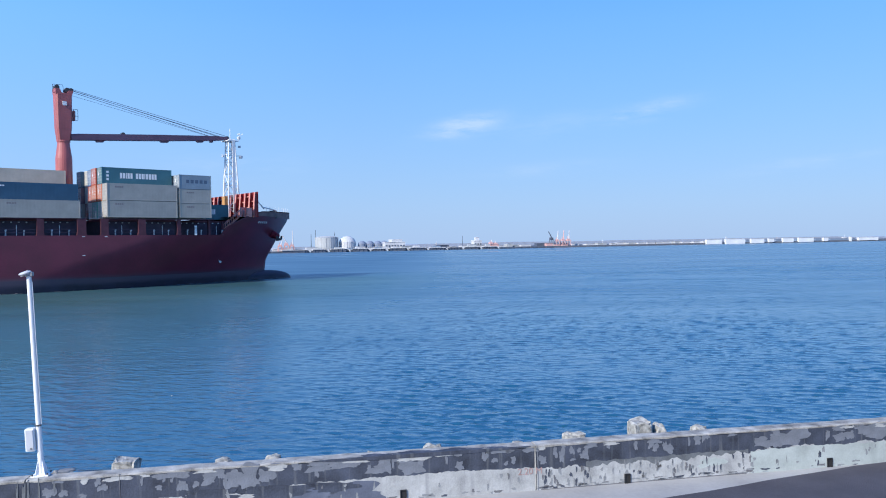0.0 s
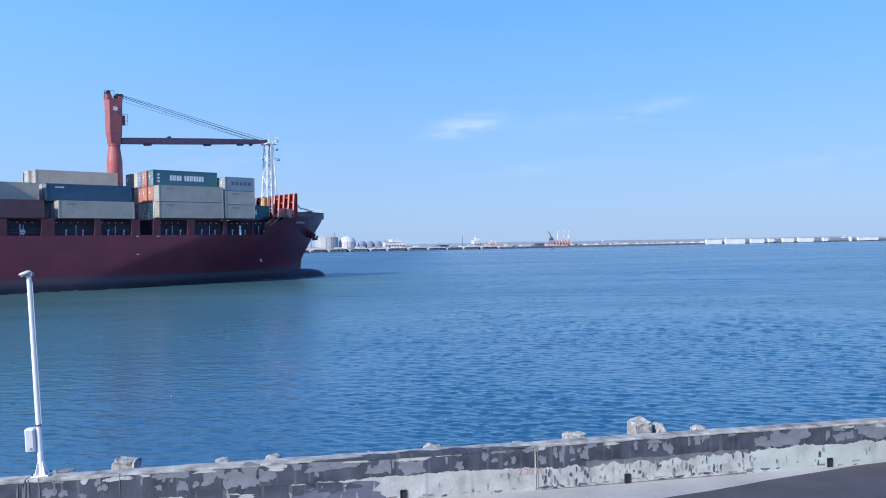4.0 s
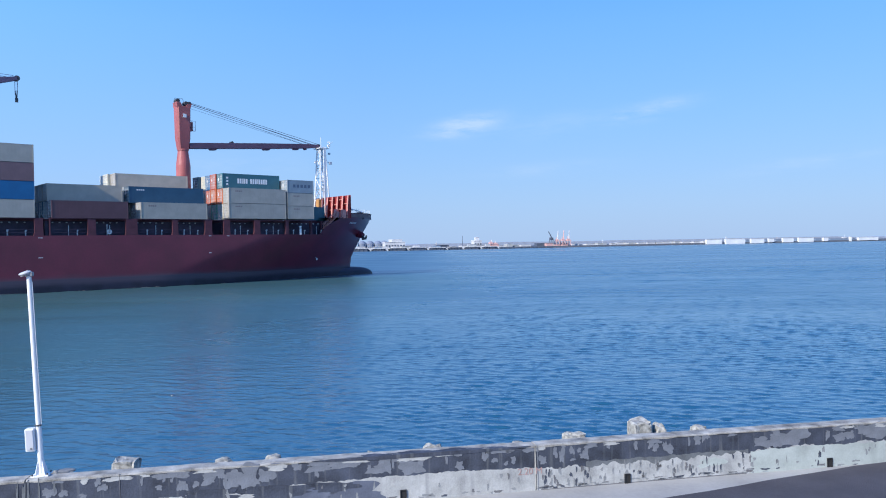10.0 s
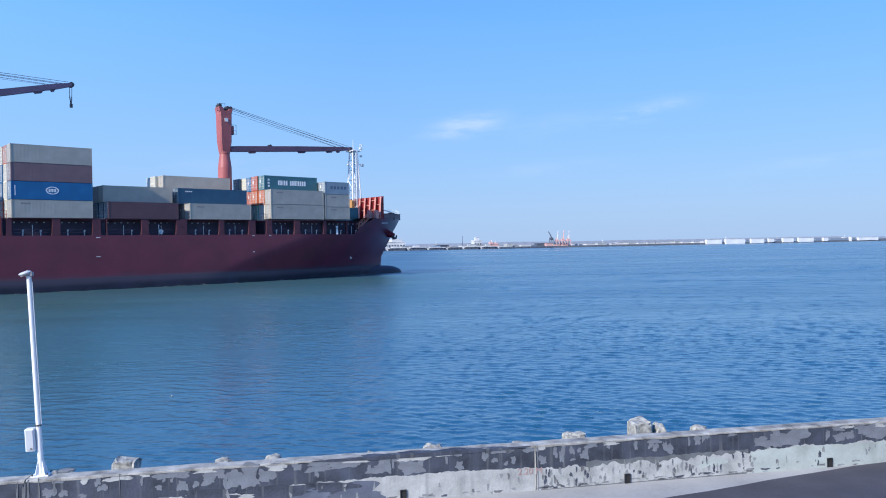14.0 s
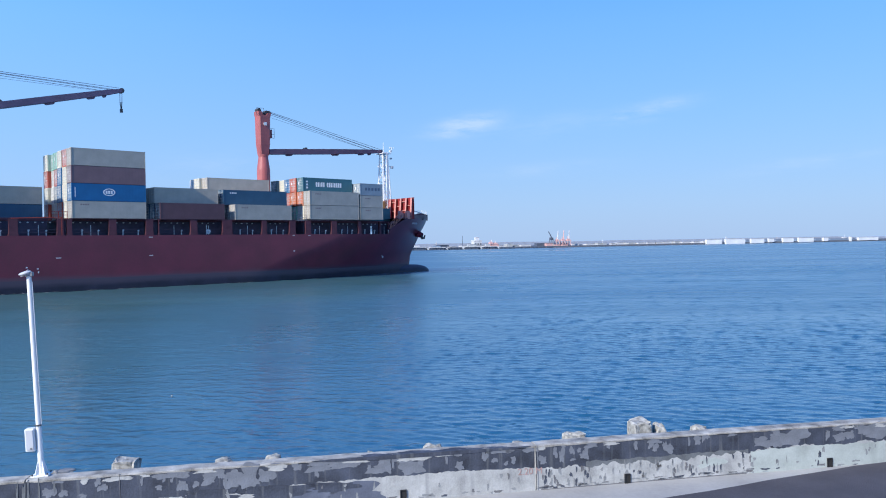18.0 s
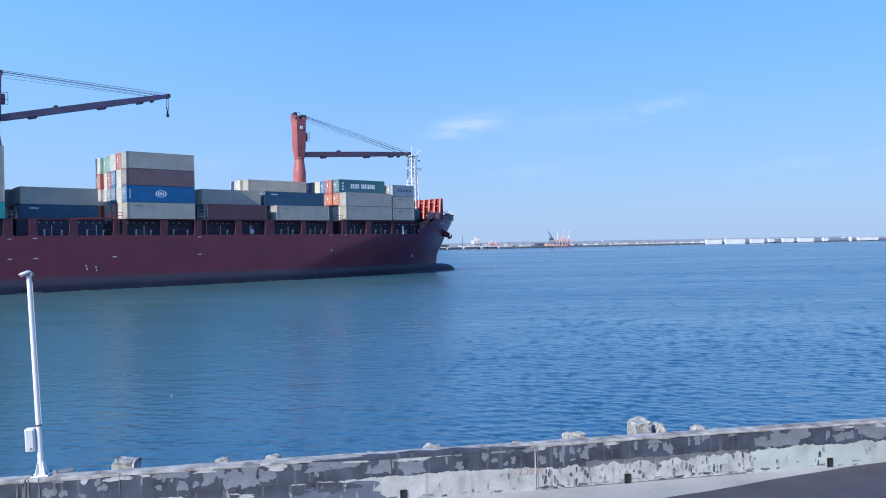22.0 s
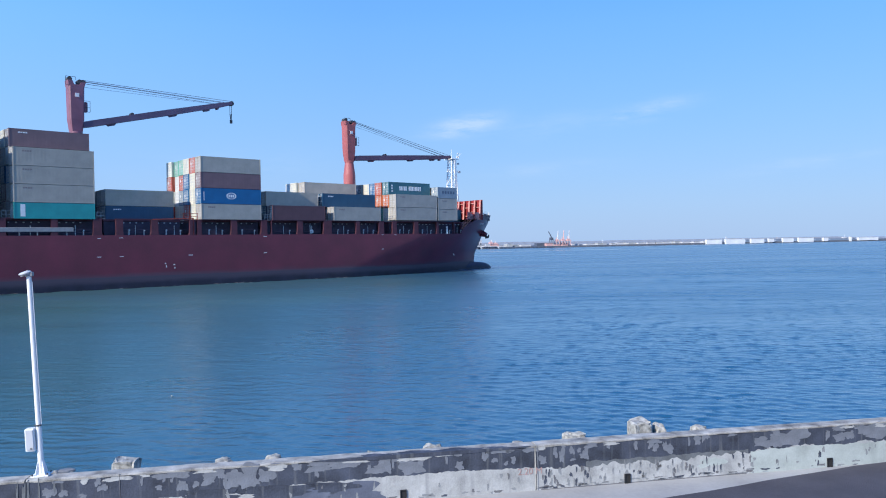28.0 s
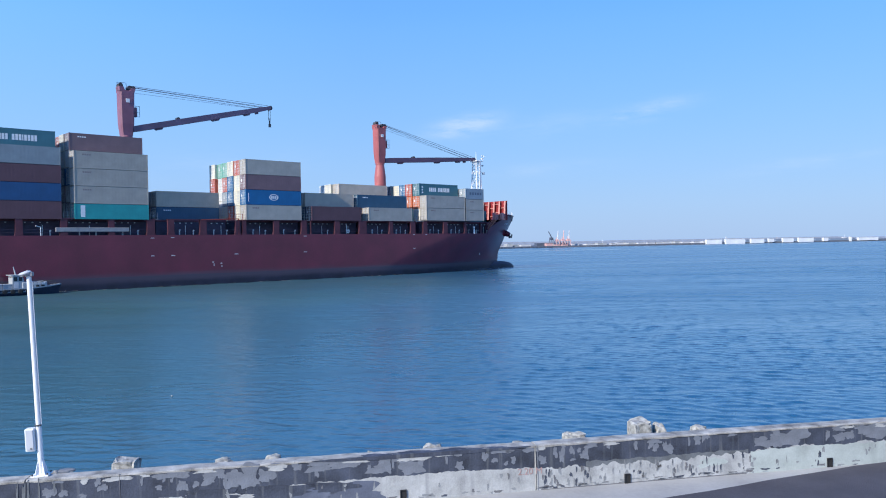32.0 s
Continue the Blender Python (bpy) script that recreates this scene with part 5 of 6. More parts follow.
def container(u, v, z, L=12.19, H=2.90, colour="grey", mark="", tier=1, doors=True):
    W = 2.44
    if v > 1.0:
        u += STOW.uniform(-0.07, 0.07) + (0.0, 0.04, -0.10, 0.08, 0.38, -0.22, 0.05)[min(6, int(v / ROW + 0.5))]
    at = pose(u, v, z)
    size = {12.19: "forty-foot", 6.06: "twenty-foot", 13.72: "forty-five-foot"}[L]
    where = "on the hatch cover" if tier == 1 else "stacked on another container"
    th = empty("shipping_container", ship_pose(0) @ at, f"{NAMES[colour]} corrugated steel {size} container {where}", "container", "containers on the ship")
    RIDERS.append((th, at))
    walls, frame_, leaf, lock = container_meshes(L, H, colour)
    for nm, data in walls:
        part(nm, data, None, th)
    part("frame", frame_, None, th)
    if doors:
        a = part("door_leaf", leaf, None, th)
        b = part("door_leaf", leaf, None, th, m=pose(0, W, 0) @ Matrix.Diagonal((1, -1, 1, 1)))
        for y in (0.45, 0.95):
            part("lock_rod", lock, None, a, m=pose(0.02, y, 0))
            part("lock_rod", lock, None, b, m=pose(0.02, y, 0))
        if colour not in ("cream", "white", "beige", "grey"):
            part("placard", PLACARD, None, b, m=pose(0, 0, H * 0.52))
    y = 0.018
    if mark == "long":      # two words in large white letters, kept as plain bars
        x, k = L * 0.25, 0
        for word in (5, 8):
            for i in range(word):
                w = 0.37 if (k % 6) != 2 else 0.16
                part("letter_bar", bbox(x, x + w, y, y + 0.03, H * 0.36, H * 0.36 + 0.95), M["white_paint"], th)
                x += w + 0.13
                k += 1
            x += 0.45
        for i in range(3):
            part("small_bar", bbox(0.75, 1.15, y, y + 0.03, H * 0.22 + 0.62 * i, H * 0.22 + 0.62 * i + 0.36), M["white_paint"], th)
    elif mark == "short":   # one wide-set word
        for i in range(5):
            part("letter_bar", bbox(1.3 + 0.85 * i, 1.85 + 0.85 * i, y, y + 0.03, H * 0.42, H * 0.42 + 0.6), M["slate"], th)
    elif mark == "small":
        for i in range(4):
            part("small_bar", bbox(1.35 + 0.36 * i, 1.62 + 0.36 * i, y, y + 0.03, H - 0.72, H - 0.50), M["faint_mark"] if colour in ("grey", "beige") else M["white_paint"], th)
    elif mark == "plate":
        part("side_plate", bbox(0.95, 1.65, y, y + 0.03, 0.35, H - 0.3), M["white_paint"], th, "white panel with worn lettering")
    elif mark == "oval":
        bm = lathe(bmesh.new(), [(1.0, 0), (1.0, 0.03), (0.80, 0.03), (0.80, 0.0)], 28, Matrix.Diagonal((1.0, 0.62, 1, 1)))
        part("oval_mark", bm, M["white_paint"], th, "white oval mark", m=pose(L / 2 - 0.1, y + 0.02, H * 0.52, 90, 0, 0))
        for i in range(3):
            part("letter_bar", bbox(L / 2 - 0.68 + 0.42 * i, L / 2 - 0.38 + 0.42 * i, y, y + 0.03, H * 0.43, H * 0.61), M["white_paint"], th)
        part("small_bar", bbox(0.5, 0.62, y, y + 0.03, 0.6, 2.2), M["white_paint"], th)
    return th


STOW = random.Random(17)
PLACARD = mesh_of("placard", bbox(0.015, 0.034, 0.62, 0.92, 0.0, 0.55), M["white_paint"])
HC, SD, ROW, T0 = 2.90, 2.59, 2.51, 11.98


def load():
    z = lambda k, h=HC: T0 + (k - 1) * (h + 0.015)
    zl = lambda k: z(k) - 0.15 - (0.31 if k > 1 else 0.0)      # bays whose lowest tier is of standard height
    # aftermost bay in view
    for k, c, m in ((1, "maroon", ""), (2, "indigo", "small"), (3, "maroon", ""), (4, "steel", "")):
        container(-45.05, 0, z(k) - 0.18, colour=c, mark=m, tier=k)
        container(-45.05, ROW, z(k) - 0.18, colour=("grey", "brown", "beige", "blue")[k - 1], tier=k)
    for i in (2, 3, 4, 5):
        for k in range(1, 6):
            container(-45.05, i * ROW, z(k) - 0.18, colour=("grey", "brown", "navy", "beige", "red")[(i + 2 * k) % 5], tier=k)
    container(-45.2, ROW, z(5) - 0.18, colour="green", mark="long", tier=5)
    # five-high bay
    for k, c, m in ((1, "teal", "plate"), (2, "grey", "small"), (3, "grey", "small"), (4, "grey", "small")):
        container(-30.86, 0, zl(k), H=SD if k == 1 else HC, colour=c, mark=m, tier=k)
        container(-30.86, ROW, z(k) - 0.15, colour=("brown", "grey", "blue", "beige")[k - 1], tier=k)
    container(-30.80, ROW, z(5) - 0.15, colour="taupe", mark="small", tier=5)
    for i, c in ((2, "cream"), (3, "red"), (4, "brown")):
        for k in range(1, 5):
            container(-30.86, i * ROW, z(k) - 0.15, colour=("grey", "brown", "navy")[(i + k) % 3], tier=k)
        container(-30.80, i * ROW, z(5) - 0.15, colour=c, tier=5)
    # low bay, set in from the side
    for i in (2, 3, 4, 5):
        container(-15.25, i * ROW, zl(1), H=SD, colour="navy" if i == 2 else "brown", mark="small" if i == 2 else "", tier=1)
        container(-15.25, i * ROW, zl(2), colour="beige" if i == 2 else "grey", tier=2)
    # four-high tower; colours by row from the side inwards, bottom to top
    tower = (("grey", "blue", "brown", "grey"), ("cream", "cream", "cream", "red"), ("red", "blue", "blue", "cream"), ("cream", "bluegrey", "red", "mint"), ("cream", "white", "white", "mint"), ("red", "cream", "red", "cream"))
    for i, cols in enumerate(tower):
        for k, c in enumerate(cols, 1):
            container(0, i * ROW, z(k), colour=c, mark={(0, 1): "small", (0, 2): "oval"}.get((i, k), ""), tier=k)
    # bay before the tower
    container(14.65, 0, z(1), colour="maroon", tier=1)
    for i in (1, 2, 3):
        container(14.65, i * ROW, z(1), colour="navy", tier=1)
        container(14.65, i * ROW, z(2), colour="beige", tier=2)
    # bay abaft the forward crane
    container(29.0, 0, z(1), colour="grey", mark="small", tier=1)
    for i in (1, 2, 3, 4, 5):
        container(29.0, i * ROW, z(1), colour=("brown", "grey", "beige", "navy", "grey")[i - 1], tier=1)
        container(27.9, i * ROW, z(2), L=13.72, colour=("navy", "white", "grey", "brown", "beige")[i - 1], mark="small" if i == 1 else "", tier=2)
    for i, c in ((4, "beige"), (5, "cream"), (6, "white")):
        if i == 6:
            container(29.0, i * ROW, z(1), colour="grey", tier=1)
            container(27.9, i * ROW, z(2), L=13.72, colour="grey", tier=2)
        container(27.9, i * ROW, z(3), L=13.72, colour=c, tier=3)
    # foremost bays
    for i, (c1, c2) in enumerate((("grey", "grey"), ("cream", "orange"), ("mint", "orange"), ("cream", "red"), ("red", "cream"), ("grey", "brown"))):
        container(45.5, i * ROW, T0 + 0.2, colour=c1, mark="small" if i == 0 else "", tier=1)
        container(45.5, i * ROW, T0 + 0.2 + 2.93, colour=c2, mark="small" if i == 0 else "", tier=2)
    for i, c in ((1, "green"), (2, "red"), (3, "blue"), (4, "cream"), (5, "navy")):
        container(45.5, i * ROW, T0 + 0.2 + 5.86, colour=c, mark="long" if i == 1 else "", tier=3)
    for k, c, m in ((1, "grey", "small"), (2, "grey", "small"), (3, "bluegrey", "short")):
        container(58.1, 0, T0 + 0.25 + (k - 1) * 2.6, L=6.06, H=SD, colour=c, mark=m, tier=k)
        container(58.1, ROW, T0 + 0.25 + (k - 1) * 2.6, L=6.06, H=SD, colour="grey", tier=k)
    container(57.95, 2 * ROW, T0 + 0.15, colour="green", mark="long", tier=1)


load()

# ---------------------------------------------------------------- far shore
def shore_point(x, setback=0.0):
    return x, 1100.0 + setback + 0.33 * x


def far_shore():
    T = math.degrees(math.atan(0.33))
    bm = bmesh.new()
    box(bm, -1500, 3800, 0, 900, -4, 2.6)
    q = part("far_bank", bm, M["far_quay"], m=pose(0, 1100, 0, 0, 0, T))
    tagged(q, "low distant harbour bank of grey quays", "shore", kind="backdrop")
    bm = bmesh.new()
    rnd = random.Random(4)
    pts = [(-400 + 60 * i, 8.5 + 2.2 * noise.noise((i * 0.35, 0, 0)) + (2.5 if 5 < i < 28 else 0)) for i in range(70)]
    prism(bm, [(-400, 0)] + pts + [(pts[-1][0], 0)], 0, 200)
    h = part("far_ridge", bm, M["far_land"], m=pose(0, 1900, 0, 0, 0, T))
    tagged(h, "low hazy strip of land behind the harbour", "land", kind="backdrop")

    def at(x, setback):
        X, Y = shore_point(x, setback)
        return pose(X, Y, 2.6, 0, 0, T)

    # large tanks
    def tank(x, r, hgt, dome, mat, label, sb=60):
        t = empty("storage_tank", at(x, sb), label, "storage tank", "tanks on the far shore")
        part("shell", lathe(bmesh.new(), [(r, 0), (r, hgt)], 28), mat, t)
        part("roof", lathe(bmesh.new(), [(r * 1.01, hgt), (r * 0.8, hgt + dome * 0.55), (r * 0.4, hgt + dome * 0.9), (0.5, hgt + dome)], 28), mat, t)
        for k in range(8):
            a = math.pi + math.pi * (k + 0.5) / 8
            part("rib", rod(bmesh.new(), ((r + 0.2) * math.cos(a), (r + 0.2) * math.sin(a), 0), ((r + 0.2) * math.cos(a), (r + 0.2) * math.sin(a), hgt), 0.12, 0.12, 5), M["far_grey"], t)
    tank(-166, 16.5, 18.0, 2.5, M["far_grey"], "grey cylindrical storage tank on the far shore")
    tank(-137.5, 12.0, 11.5, 8.5, M["far_white"], "white domed storage tank on the far shore")
    for k, x in enumerate((-117, -106, -95, -86)):
        tank(x, 6.0, 8.0, 4.5, M["far_slate"], "dark slate domed tank in a row on the far shore", 60)

    def shed(x, w, d, hgt, mat, label, sb=20, windows=0, roof=1.0):
        s = empty("harbour_shed", at(x, sb), label, "building", "buildings on the far shore")
        part("wall", bbox(0, w, 0, d, 0, hgt), mat, s)
        part("roof", prism(bmesh.new(), [(-0.5, hgt), (w + 0.5, hgt), (w - 1, hgt + roof), (1, hgt + roof)], -0.5, d + 0.5), mat, s)
        for k in range(windows):
            ww = w / windows
            part("window", bbox(ww * k + ww * 0.2, ww * k + ww * 0.8, -0.12, 0.0, hgt * 0.25, hgt * 0.62), M["far_dark"], s)
        return s
    shed(-83, 30, 25, 9.5, M["far_white"], "white terminal building with dark windows on the far shore", 40, 7)
    shed(-74, 16, 18, 13.0, M["far_white"], "tall white terminal block on the far shore", 44, 4)
    shed(47, 12, 14, 9.5, M["far_white"], "white control building on the far shore", 40, 3)
    shed(50, 5, 8, 14.5, M["far_white"], "white lift tower on the far shore", 44, 1)
    # long white sheds at the right end of the bank
    for x, w, base, hgt in ((421, 29.5, 0.3, 7.6), (456, 37.5, 0.0, 8.0), (503, 26, 0.5, 7.0), (537, 10, 1.6, 6.2), (564, 21.5, 0.8, 7.2), (595, 30.5, 0.7, 7.2), (644, 10, 1.3, 6.0), (699, 3.5, 0.6, 7.6), (716, 44, 1.4, 5.6)):
        s_ = shed(x, w, 4, hgt, M["far_shed"], "long white flat-roofed shed at the water's edge far off", -3, 0, 0.3)
        s_.matrix_basis = pose(0, 0, base - 2.6) @ s_.matrix_basis
    for x, w, hgt in ((502, 9, 3.4), (540, 5, 3.4), (559, 14, 3.0), (600, 4, 3.2), (638, 15, 3.2), (669, 55, 2.6)):
        shed(x, w, 8, hgt, M["far_blue"], "low blue-grey shed at the water's edge far off", 16, 0, 0.3)
    # chain of small sheds and stacked goods along the near quay
    x, k = -238.0, 0
    while x < 420:
        w = rnd.uniform(6, 17)
        hgt = rnd.uniform(1.6, 4.6) if x < 210 else rnd.uniform(2.0, 3.4)
        mat = M[rnd.choice(("far_white", "far_grey", "far_white", "far_white", "far_blue", "far_dark"))] if x < 210 else M[rnd.choice(("far_white", "far_white", "far_white", "far_grey"))]
        shed(x, w, rnd.uniform(8, 14), hgt, mat, "low harbour shed on the far quay", rnd.uniform(3, 30), 0, 0.3)
        x += w + rnd.uniform(0, 9)
        k += 1
    # finger piers before the quay: pale deck slab, dark panel as the shade beneath, pale ramp down to the water
    x = -212.0
    while x < 72:
        w = rnd.uniform(15, 24) if x > -192 else 34.0
        p_ = empty("finger_pier", pose(x, 1100 + 0.33 * x - rnd.uniform(6, 14), 0, 0, 0, T), "pale concrete finger pier with a dark painted underside shade far off", "pier", "piers on the far shore")
        zt = rnd.uniform(3.0, 3.9)
        part("deck_slab", bbox(-0.5, w + 0.5, -1.2, 8, zt, zt + rnd.uniform(0.55, 1.0)), M["far_white"], p_)
        part("timber_face", prism(bmesh.new(), [(0.8, -1), (w - 1.5, -1), (w, zt), (0, zt)], 0, 0.6), M["far_dark"], p_)
        for j in range(4):
            part("pile", rod(bmesh.new(), (w * (j + 0.5) / 4, -0.4, -2), (w * (j + 0.5) / 4, -0.4, zt), 0.45, 0.45, 6), M["far_dark"], p_)
        part("ramp", prism(bmesh.new(), [(w + 0.3, zt), (w + 2.6, zt), (w + 4.4, 0.3), (w + 2.8, 0.3)], -1, 3), M["far_white"], p_, "pale ramp to the water")
        if rnd.random() < 0.7:
            part("deck_house", bbox(w * 0.2, w * rnd.uniform(0.4, 0.8), 1, 5, zt + 1, zt + rnd.uniform(2.2, 3.6)), M[rnd.choice(("far_white", "far_grey", "far_blue"))], p_)
        x += w + 5.0
    # pale masts and towers that stand over the land far behind
    for x, top, sb in ((-9.6, 9.5, 30), (524, 11, 160), (634, 10, 160), (250, 8, 30)):
        c = empty("radio_mast", at(x, sb), "slim pale mast standing far off", "mast", "masts on the far shore")
        part("shaft", lathe(bmesh.new(), [(0.5, 0), (0.3, top)], 8), M["far_white"], c)
        part("platform", bbox(-1.0, 1.0, -1.0, 1.0, top * 0.7, top * 0.78), M["far_white"], c)
    # dark fender openings under the quay edge
    bm = bmesh.new()
    for k in range(34):
        x = -250 + k * 12.5
        box(bm, x, x + 8.5, -1.2, 0.0, 0.4, 2.3)
    f = part("quay_fenders", bm, M["far_dark"], m=pose(0, 1100, 0, 0, 0, T))
    tagged(f, "dark fenders along the far quay edge", "fenders", kind="stuff")

    def gantry(x, hgt, reach, mat, label, sb, tilt):
        c = empty("harbour_crane", at(x, sb), label, "crane", "cranes on the far shore")
        for sx in (-2.2, 2.2):
            for sy in (-3, 3):
                part("leg", rod(bmesh.new(), (sx * 1.3, sy, 0), (sx, sy, hgt * 0.55), 0.6, 0.5, 6), mat, c)
        part("portal_beam", bbox(-3, 3, -3.5, 3.5, hgt * 0.50, hgt * 0.56), mat, c)
        part("machine_house", bbox(-2.6, 2.0, -2.5, 2.5, hgt * 0.56, hgt * 0.74), mat, c)
        part("boom", rod(bmesh.new(), (1.0, 0, hgt * 0.66), (1.0 + reach * math.sin(tilt), 0, hgt * 0.66 + reach * math.cos(tilt)), 0.95, 0.6, 6), M["far_white"] if k % 2 else mat, c)
        part("mast", rod(bmesh.new(), (-1, 0, hgt * 0.7), (-1, 0, hgt), 0.5, 0.4, 6), mat, c)
    for k, (x, hgt, reach, tilt, m_) in enumerate(((164.5, 17, 12, -0.5, "far_dark"), (173.5, 13, 14, 0.06, "far_orange"), (182.5, 14, 14, 0.08, "far_orange"), (191.5, 14, 14, 0.05, "far_orange"))):
        gantry(x, hgt, reach, M[m_], "red harbour crane with a raised white boom far off", 18, tilt)
    for x, hgt, reach, tilt in ((-219, 12, 8, 0.3), (-211, 15, 14, -0.5), (-204, 12, 20, 0.0), (70.5, 10, 4, 0.1), (77.5, 8, 3, -0.3)):
        gantry(x, hgt, reach, M["far_orange"], "orange harbour crane on the far quay", 14, tilt)
    for x, w, hgt in ((66, 17, 3.6), (155, 10, 3.8), (170, 6, 1.8), (181, 8, 1.8), (-216, 14, 3.4)):
        shed(x, w, 8, hgt, M["far_orange"], "orange-red service barge house on the far quay", 6, 0, 0.4)
    for x, top, sb in ((29.7, 17.5, 60), (-190, 24, 80), (-184, 30, 80), (-158, 26, 84)):
        c = empty("chimney", at(x, sb), "slim dark chimney on the far shore", "chimney", "chimneys on the far shore")
        part("stack", lathe(bmesh.new(), [(0.5, 0), (0.32, top)], 10), M["far_dark"], c)
        part("rim", lathe(bmesh.new(), [(0.45, top - 0.6), (0.45, top)], 10), M["far_grey"], c)
    s = empty("moored_ship", pose(738, 1425, 0, 0, 0, T), "small white ship moored far off", "ship")
    part("hull", prism(bmesh.new(), [(-9, 0), (9, 0), (11, 4), (-10, 4)], -3, 3), M["far_white"], s)
    part("superstructure", bbox(-3, 3, -2.5, 2.5, 4, 8), M["far_white"], s)
    part("mast", rod(bmesh.new(), (1, 0, 8), (3, 0, 13), 0.5, 0.2, 6), M["far_white"], s)


# some distance haze is mixed into these colours, paling and bluing them
for key, c in (("far_quay", (0.12, 0.13, 0.155)), ("far_land", (0.33, 0.37, 0.45)), ("far_grey", (0.42, 0.44, 0.45)), ("far_white", (0.56, 0.57, 0.59)), ("far_shed", (0.74, 0.75, 0.75)), ("far_blue", (0.22, 0.29, 0.38)), ("far_dark", (0.085, 0.105, 0.145)), ("far_slate", (0.20, 0.245, 0.34)), ("far_orange", (0.62, 0.38, 0.36))):
    M[key] = material(key.replace("far", "distant"), c, 0.8, vary=0.15, scale=0.08)
far_shore()


def float_marker():
    f = empty("net_float", pose(-11.95, 33.76, 0.02), "small white foam float drifting on the water", "float")
    part("foam_body", lathe(bmesh.new(), [(0.02, -0.04), (0.04, -0.02), (0.045, 0.012), (0.03, 0.035), (0.01, 0.04)], 12), M["worn_alu"], f)
    part("tie_ring", rod(bmesh.new(), (0, 0, 0.035), (0, 0, 0.055), 0.012, 0.012, 6), M["dark_steel"], f)


float_marker()


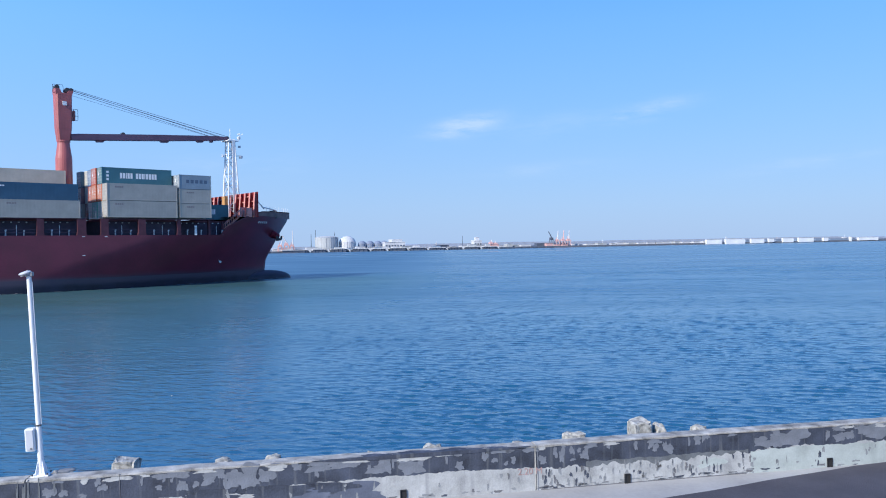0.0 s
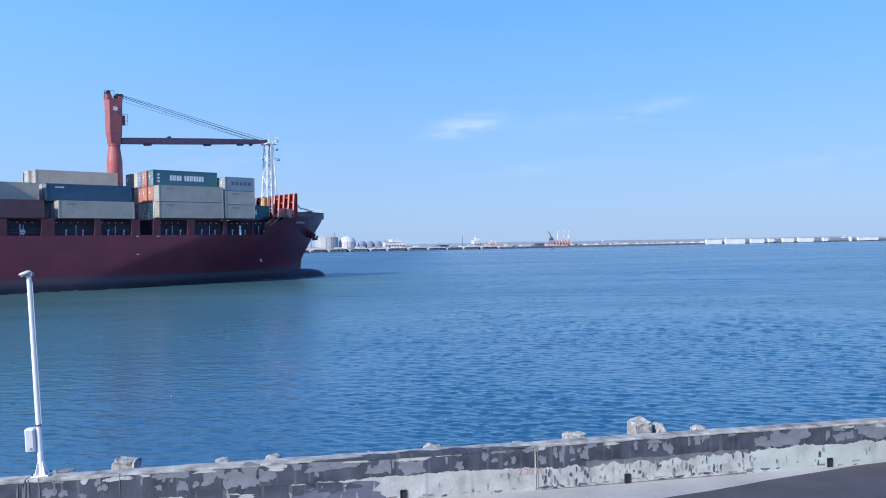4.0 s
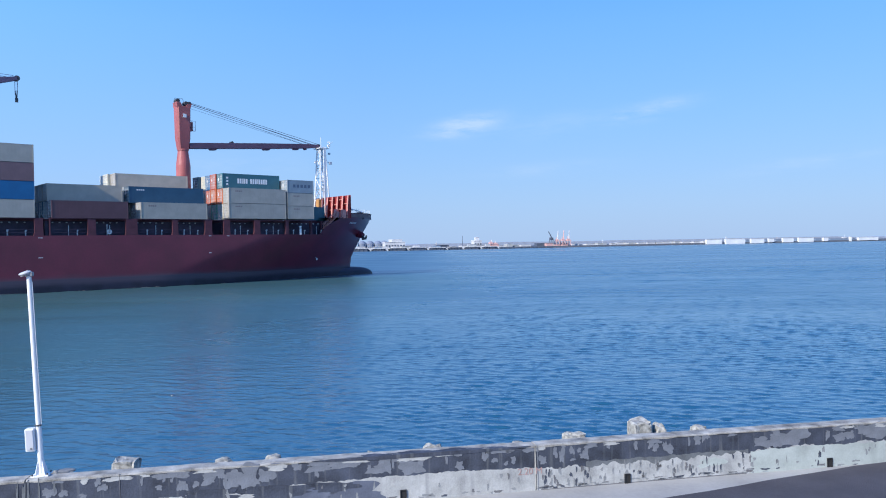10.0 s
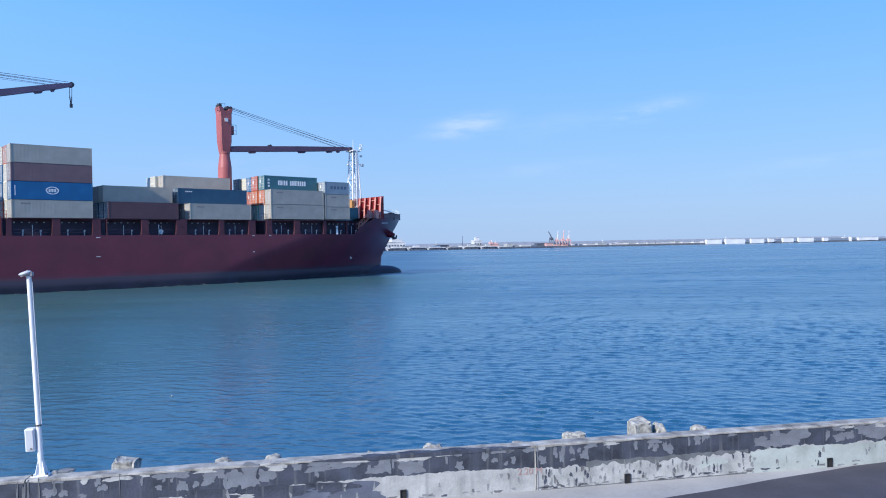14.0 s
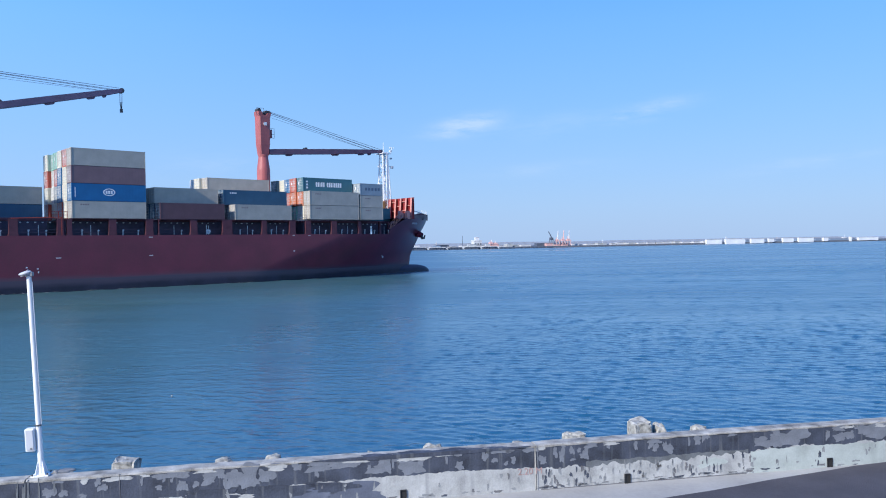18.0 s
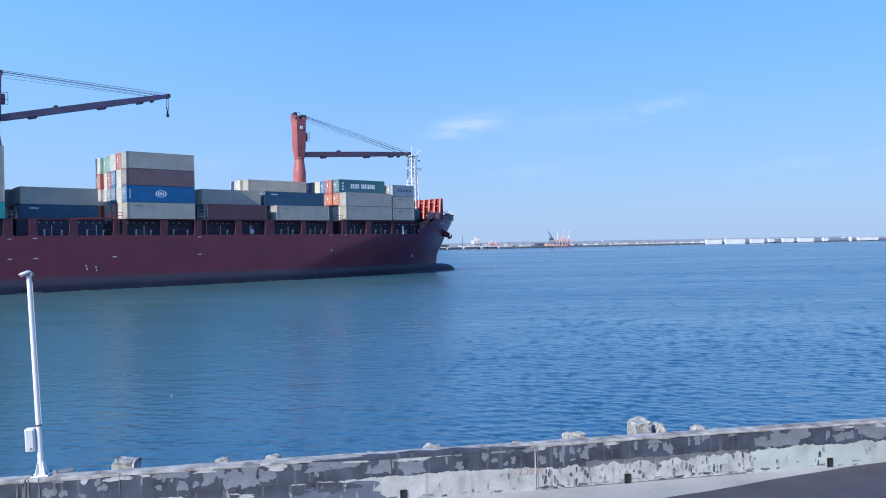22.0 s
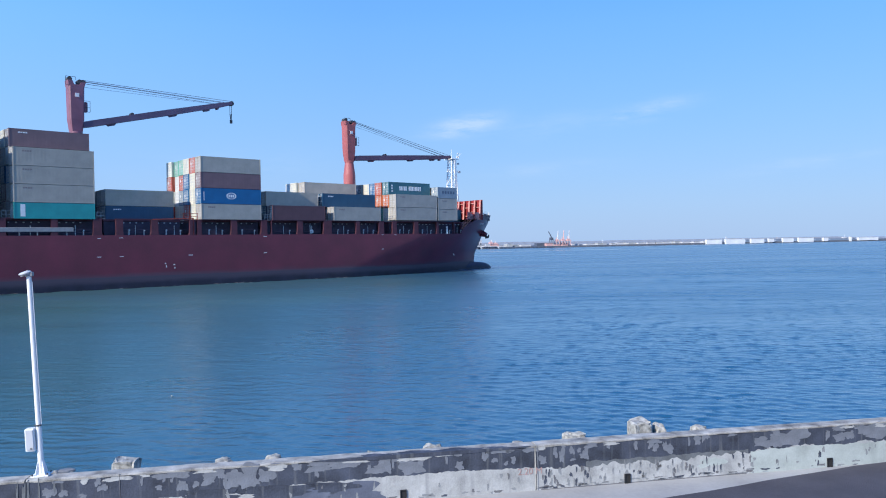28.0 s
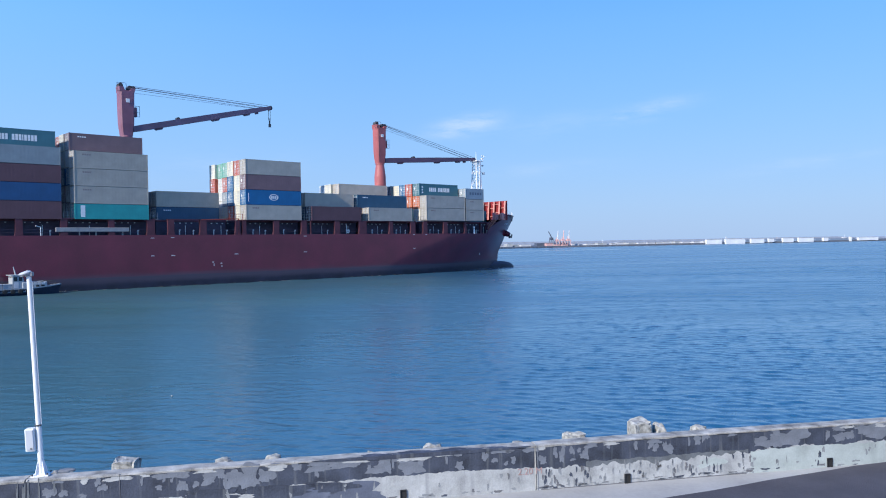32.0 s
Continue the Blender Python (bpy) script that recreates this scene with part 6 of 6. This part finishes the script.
# ---------------------------------------------------------------- pilot boat
def pilot_boat():
    b = empty("pilot_boat", ship_pose(0), "small white and dark blue harbour boat with tyre fenders", "boat")
    L, HW = 13.0, 1.9          # local x forward, stem at x = 0
    bm = bmesh.new()
    rows = []
    for i in range(25):
        s = i / 24
        x = -L * (1 - s)
        w = HW * (1 - max(0.0, (s - 0.55) / 0.45) ** 2.2) + 0.05
        zt = 1.0 + 0.45 * max(0.0, (s - 0.4) / 0.6) ** 1.6
        rows.append([bm.verts.new(p) for p in ((x, 0, -0.5), (x - 0.2 * s, -w * 0.85, -0.1), (x, -w, zt * 0.6), (x + 0.35 * s, -w, zt), (x + 0.35 * s, w, zt), (x, w, zt * 0.6), (x - 0.2 * s, w * 0.85, -0.1))])
    for p, q in zip(rows, rows[1:]):
        for j in range(7):
            bm.faces.new((p[j], q[j], q[(j + 1) % 7], p[(j + 1) % 7]))
    bm.faces.new(rows[0])
    bm.faces.new(rows[-1][::-1])
    bmesh.ops.recalc_face_normals(bm, faces=bm.faces)
    part("hull", bm, M["boat_blue"], b, "dark blue hull")
    for side in (-1, 1):
        part("topside_band", beam(bmesh.new(), (-L, side * (HW + 0.015), 0.66), (-4.2, side * (HW + 0.01), 0.70), 0.06, 0.42), M["boat_white"], b, "white painted band")
        part("rubbing_strake", beam(beam(beam(bmesh.new(), (-L, side * (HW + 0.04), 0.92), (-4.5, side * (HW + 0.02), 1.02), 0.12, 0.14), (-4.5, side * (HW + 0.02), 1.02), (-2.0, side * 1.45, 1.22), 0.12, 0.16), (-2.0, side * 1.45, 1.22), (0.2, side * 0.2, 1.45), 0.12, 0.16), M["boat_white"], b)
        for k in range(8):
            bm = bmesh.new()
            t = lathe(bm, [(0.16, -0.1), (0.34, -0.08), (0.36, 0.0), (0.34, 0.08), (0.16, 0.1)], 14)
            part("tyre_fender", t, M["black"], b, "black tyre fender", m=pose(-L + 0.7 + 1.05 * k, side * (HW + 0.12), 0.62, 90, 0, 0))
        bm = bmesh.new()
        for k in range(7):
            x = -4.2 + 0.6 * k
            w = HW * (1 - max(0.0, ((x + L) / L - 0.55) / 0.45) ** 2.2)
            rod(bm, (x, side * w * 0.95, 1.2), (x, side * w * 0.95, 1.95), 0.025, 0.025, 6)
        rod(bm, (-4.2, side * HW * 0.93, 1.95), (-0.9, side * 0.75, 2.0), 0.03, 0.03, 6)
        part("rail", bm, M["dark_steel"], b)
    part("fore_cabin", bbox(-5.6, -2.1, -1.35, 1.35, 1.0, 2.0, bevel=0.1), M["boat_white"], b)
    part("cabin_band", bbox(-4.4, -2.4, -1.37, -1.34, 1.55, 1.85), M["grey_plastic"], b)
    for k in range(2):
        part("cabin_window", bbox(-3.7 + 0.75 * k, -3.25 + 0.75 * k, -1.38, -1.35, 1.12, 1.48), M["glass"], b)
    part("wheelhouse", prism(bmesh.new(), [(-6.9, 1.0), (-5.2, 1.0), (-5.5, 3.0), (-6.9, 3.0)], -1.25, 1.25), M["boat_white"], b)
    part("wheelhouse_roof", bbox(-7.2, -5.2, -1.45, 1.45, 3.0, 3.12, bevel=0.03), M["boat_white"], b)
    for k in range(2):
        part("wheelhouse_window", bbox(-6.75 + 0.68 * k, -6.25 + 0.68 * k, -1.28, -1.24, 2.15, 2.8), M["glass"], b)
    part("side_door", bbox(-6.7, -6.1, -1.275, -1.24, 1.1, 2.05), M["grey_plastic"], b)
    bm = rod(bmesh.new(), (-6.2, 0, 3.1), (-6.5, 0, 4.35), 0.12, 0.06)
    rod(bm, (-6.35, -0.5, 3.7), (-6.35, 0.5, 3.7), 0.04)
    part("mast", bm, M["boat_white"], b)
    part("aft_house", bbox(-11.0, -6.9, -1.1, 1.1, 1.0, 1.75, bevel=0.05), M["boat_white"], b)
    bm = bmesh.new()
    for x in (-11.0, -9.6, -8.3):
        rod(bm, (x, -1.3, 1.0), (x, -1.3, 2.7), 0.03, 0.03, 6)
    rod(bm, (-11.0, -1.3, 2.7), (-6.9, -1.3, 2.75), 0.03, 0.03, 6)
    part("aft_rail", bm, M["dark_steel"], b)
    return b


M["boat_blue"] = material("boat_blue_paint", (0.014, 0.022, 0.05), 0.4, vary=0.2, scale=1)
BOAT = pilot_boat()


# ---------------------------------------------------------------- what moves
TIMES = [4.0 * i for i in range(9)]
BOAT_AT = pose(-34.3, -3.0, 0)       # beside the ship in its space, as it ends


def motions():
    walk(SHIP, [(t, ship_pose(t)) for t in TIMES])
    for th, at in RIDERS:
        walk(th, [(t, ship_pose(t) @ at) for t in TIMES])
    walk(BOAT, [(t, ship_pose(t) @ pose(-0.18 * (32 - t), 0, 0) @ BOAT_AT) for t in TIMES])
    walk(WATER, [(t, pose(0.33 * t, -0.42 * t, 0)) for t in (0.0, 8.0, 16.0, 24.0, 32.0)])


motions()
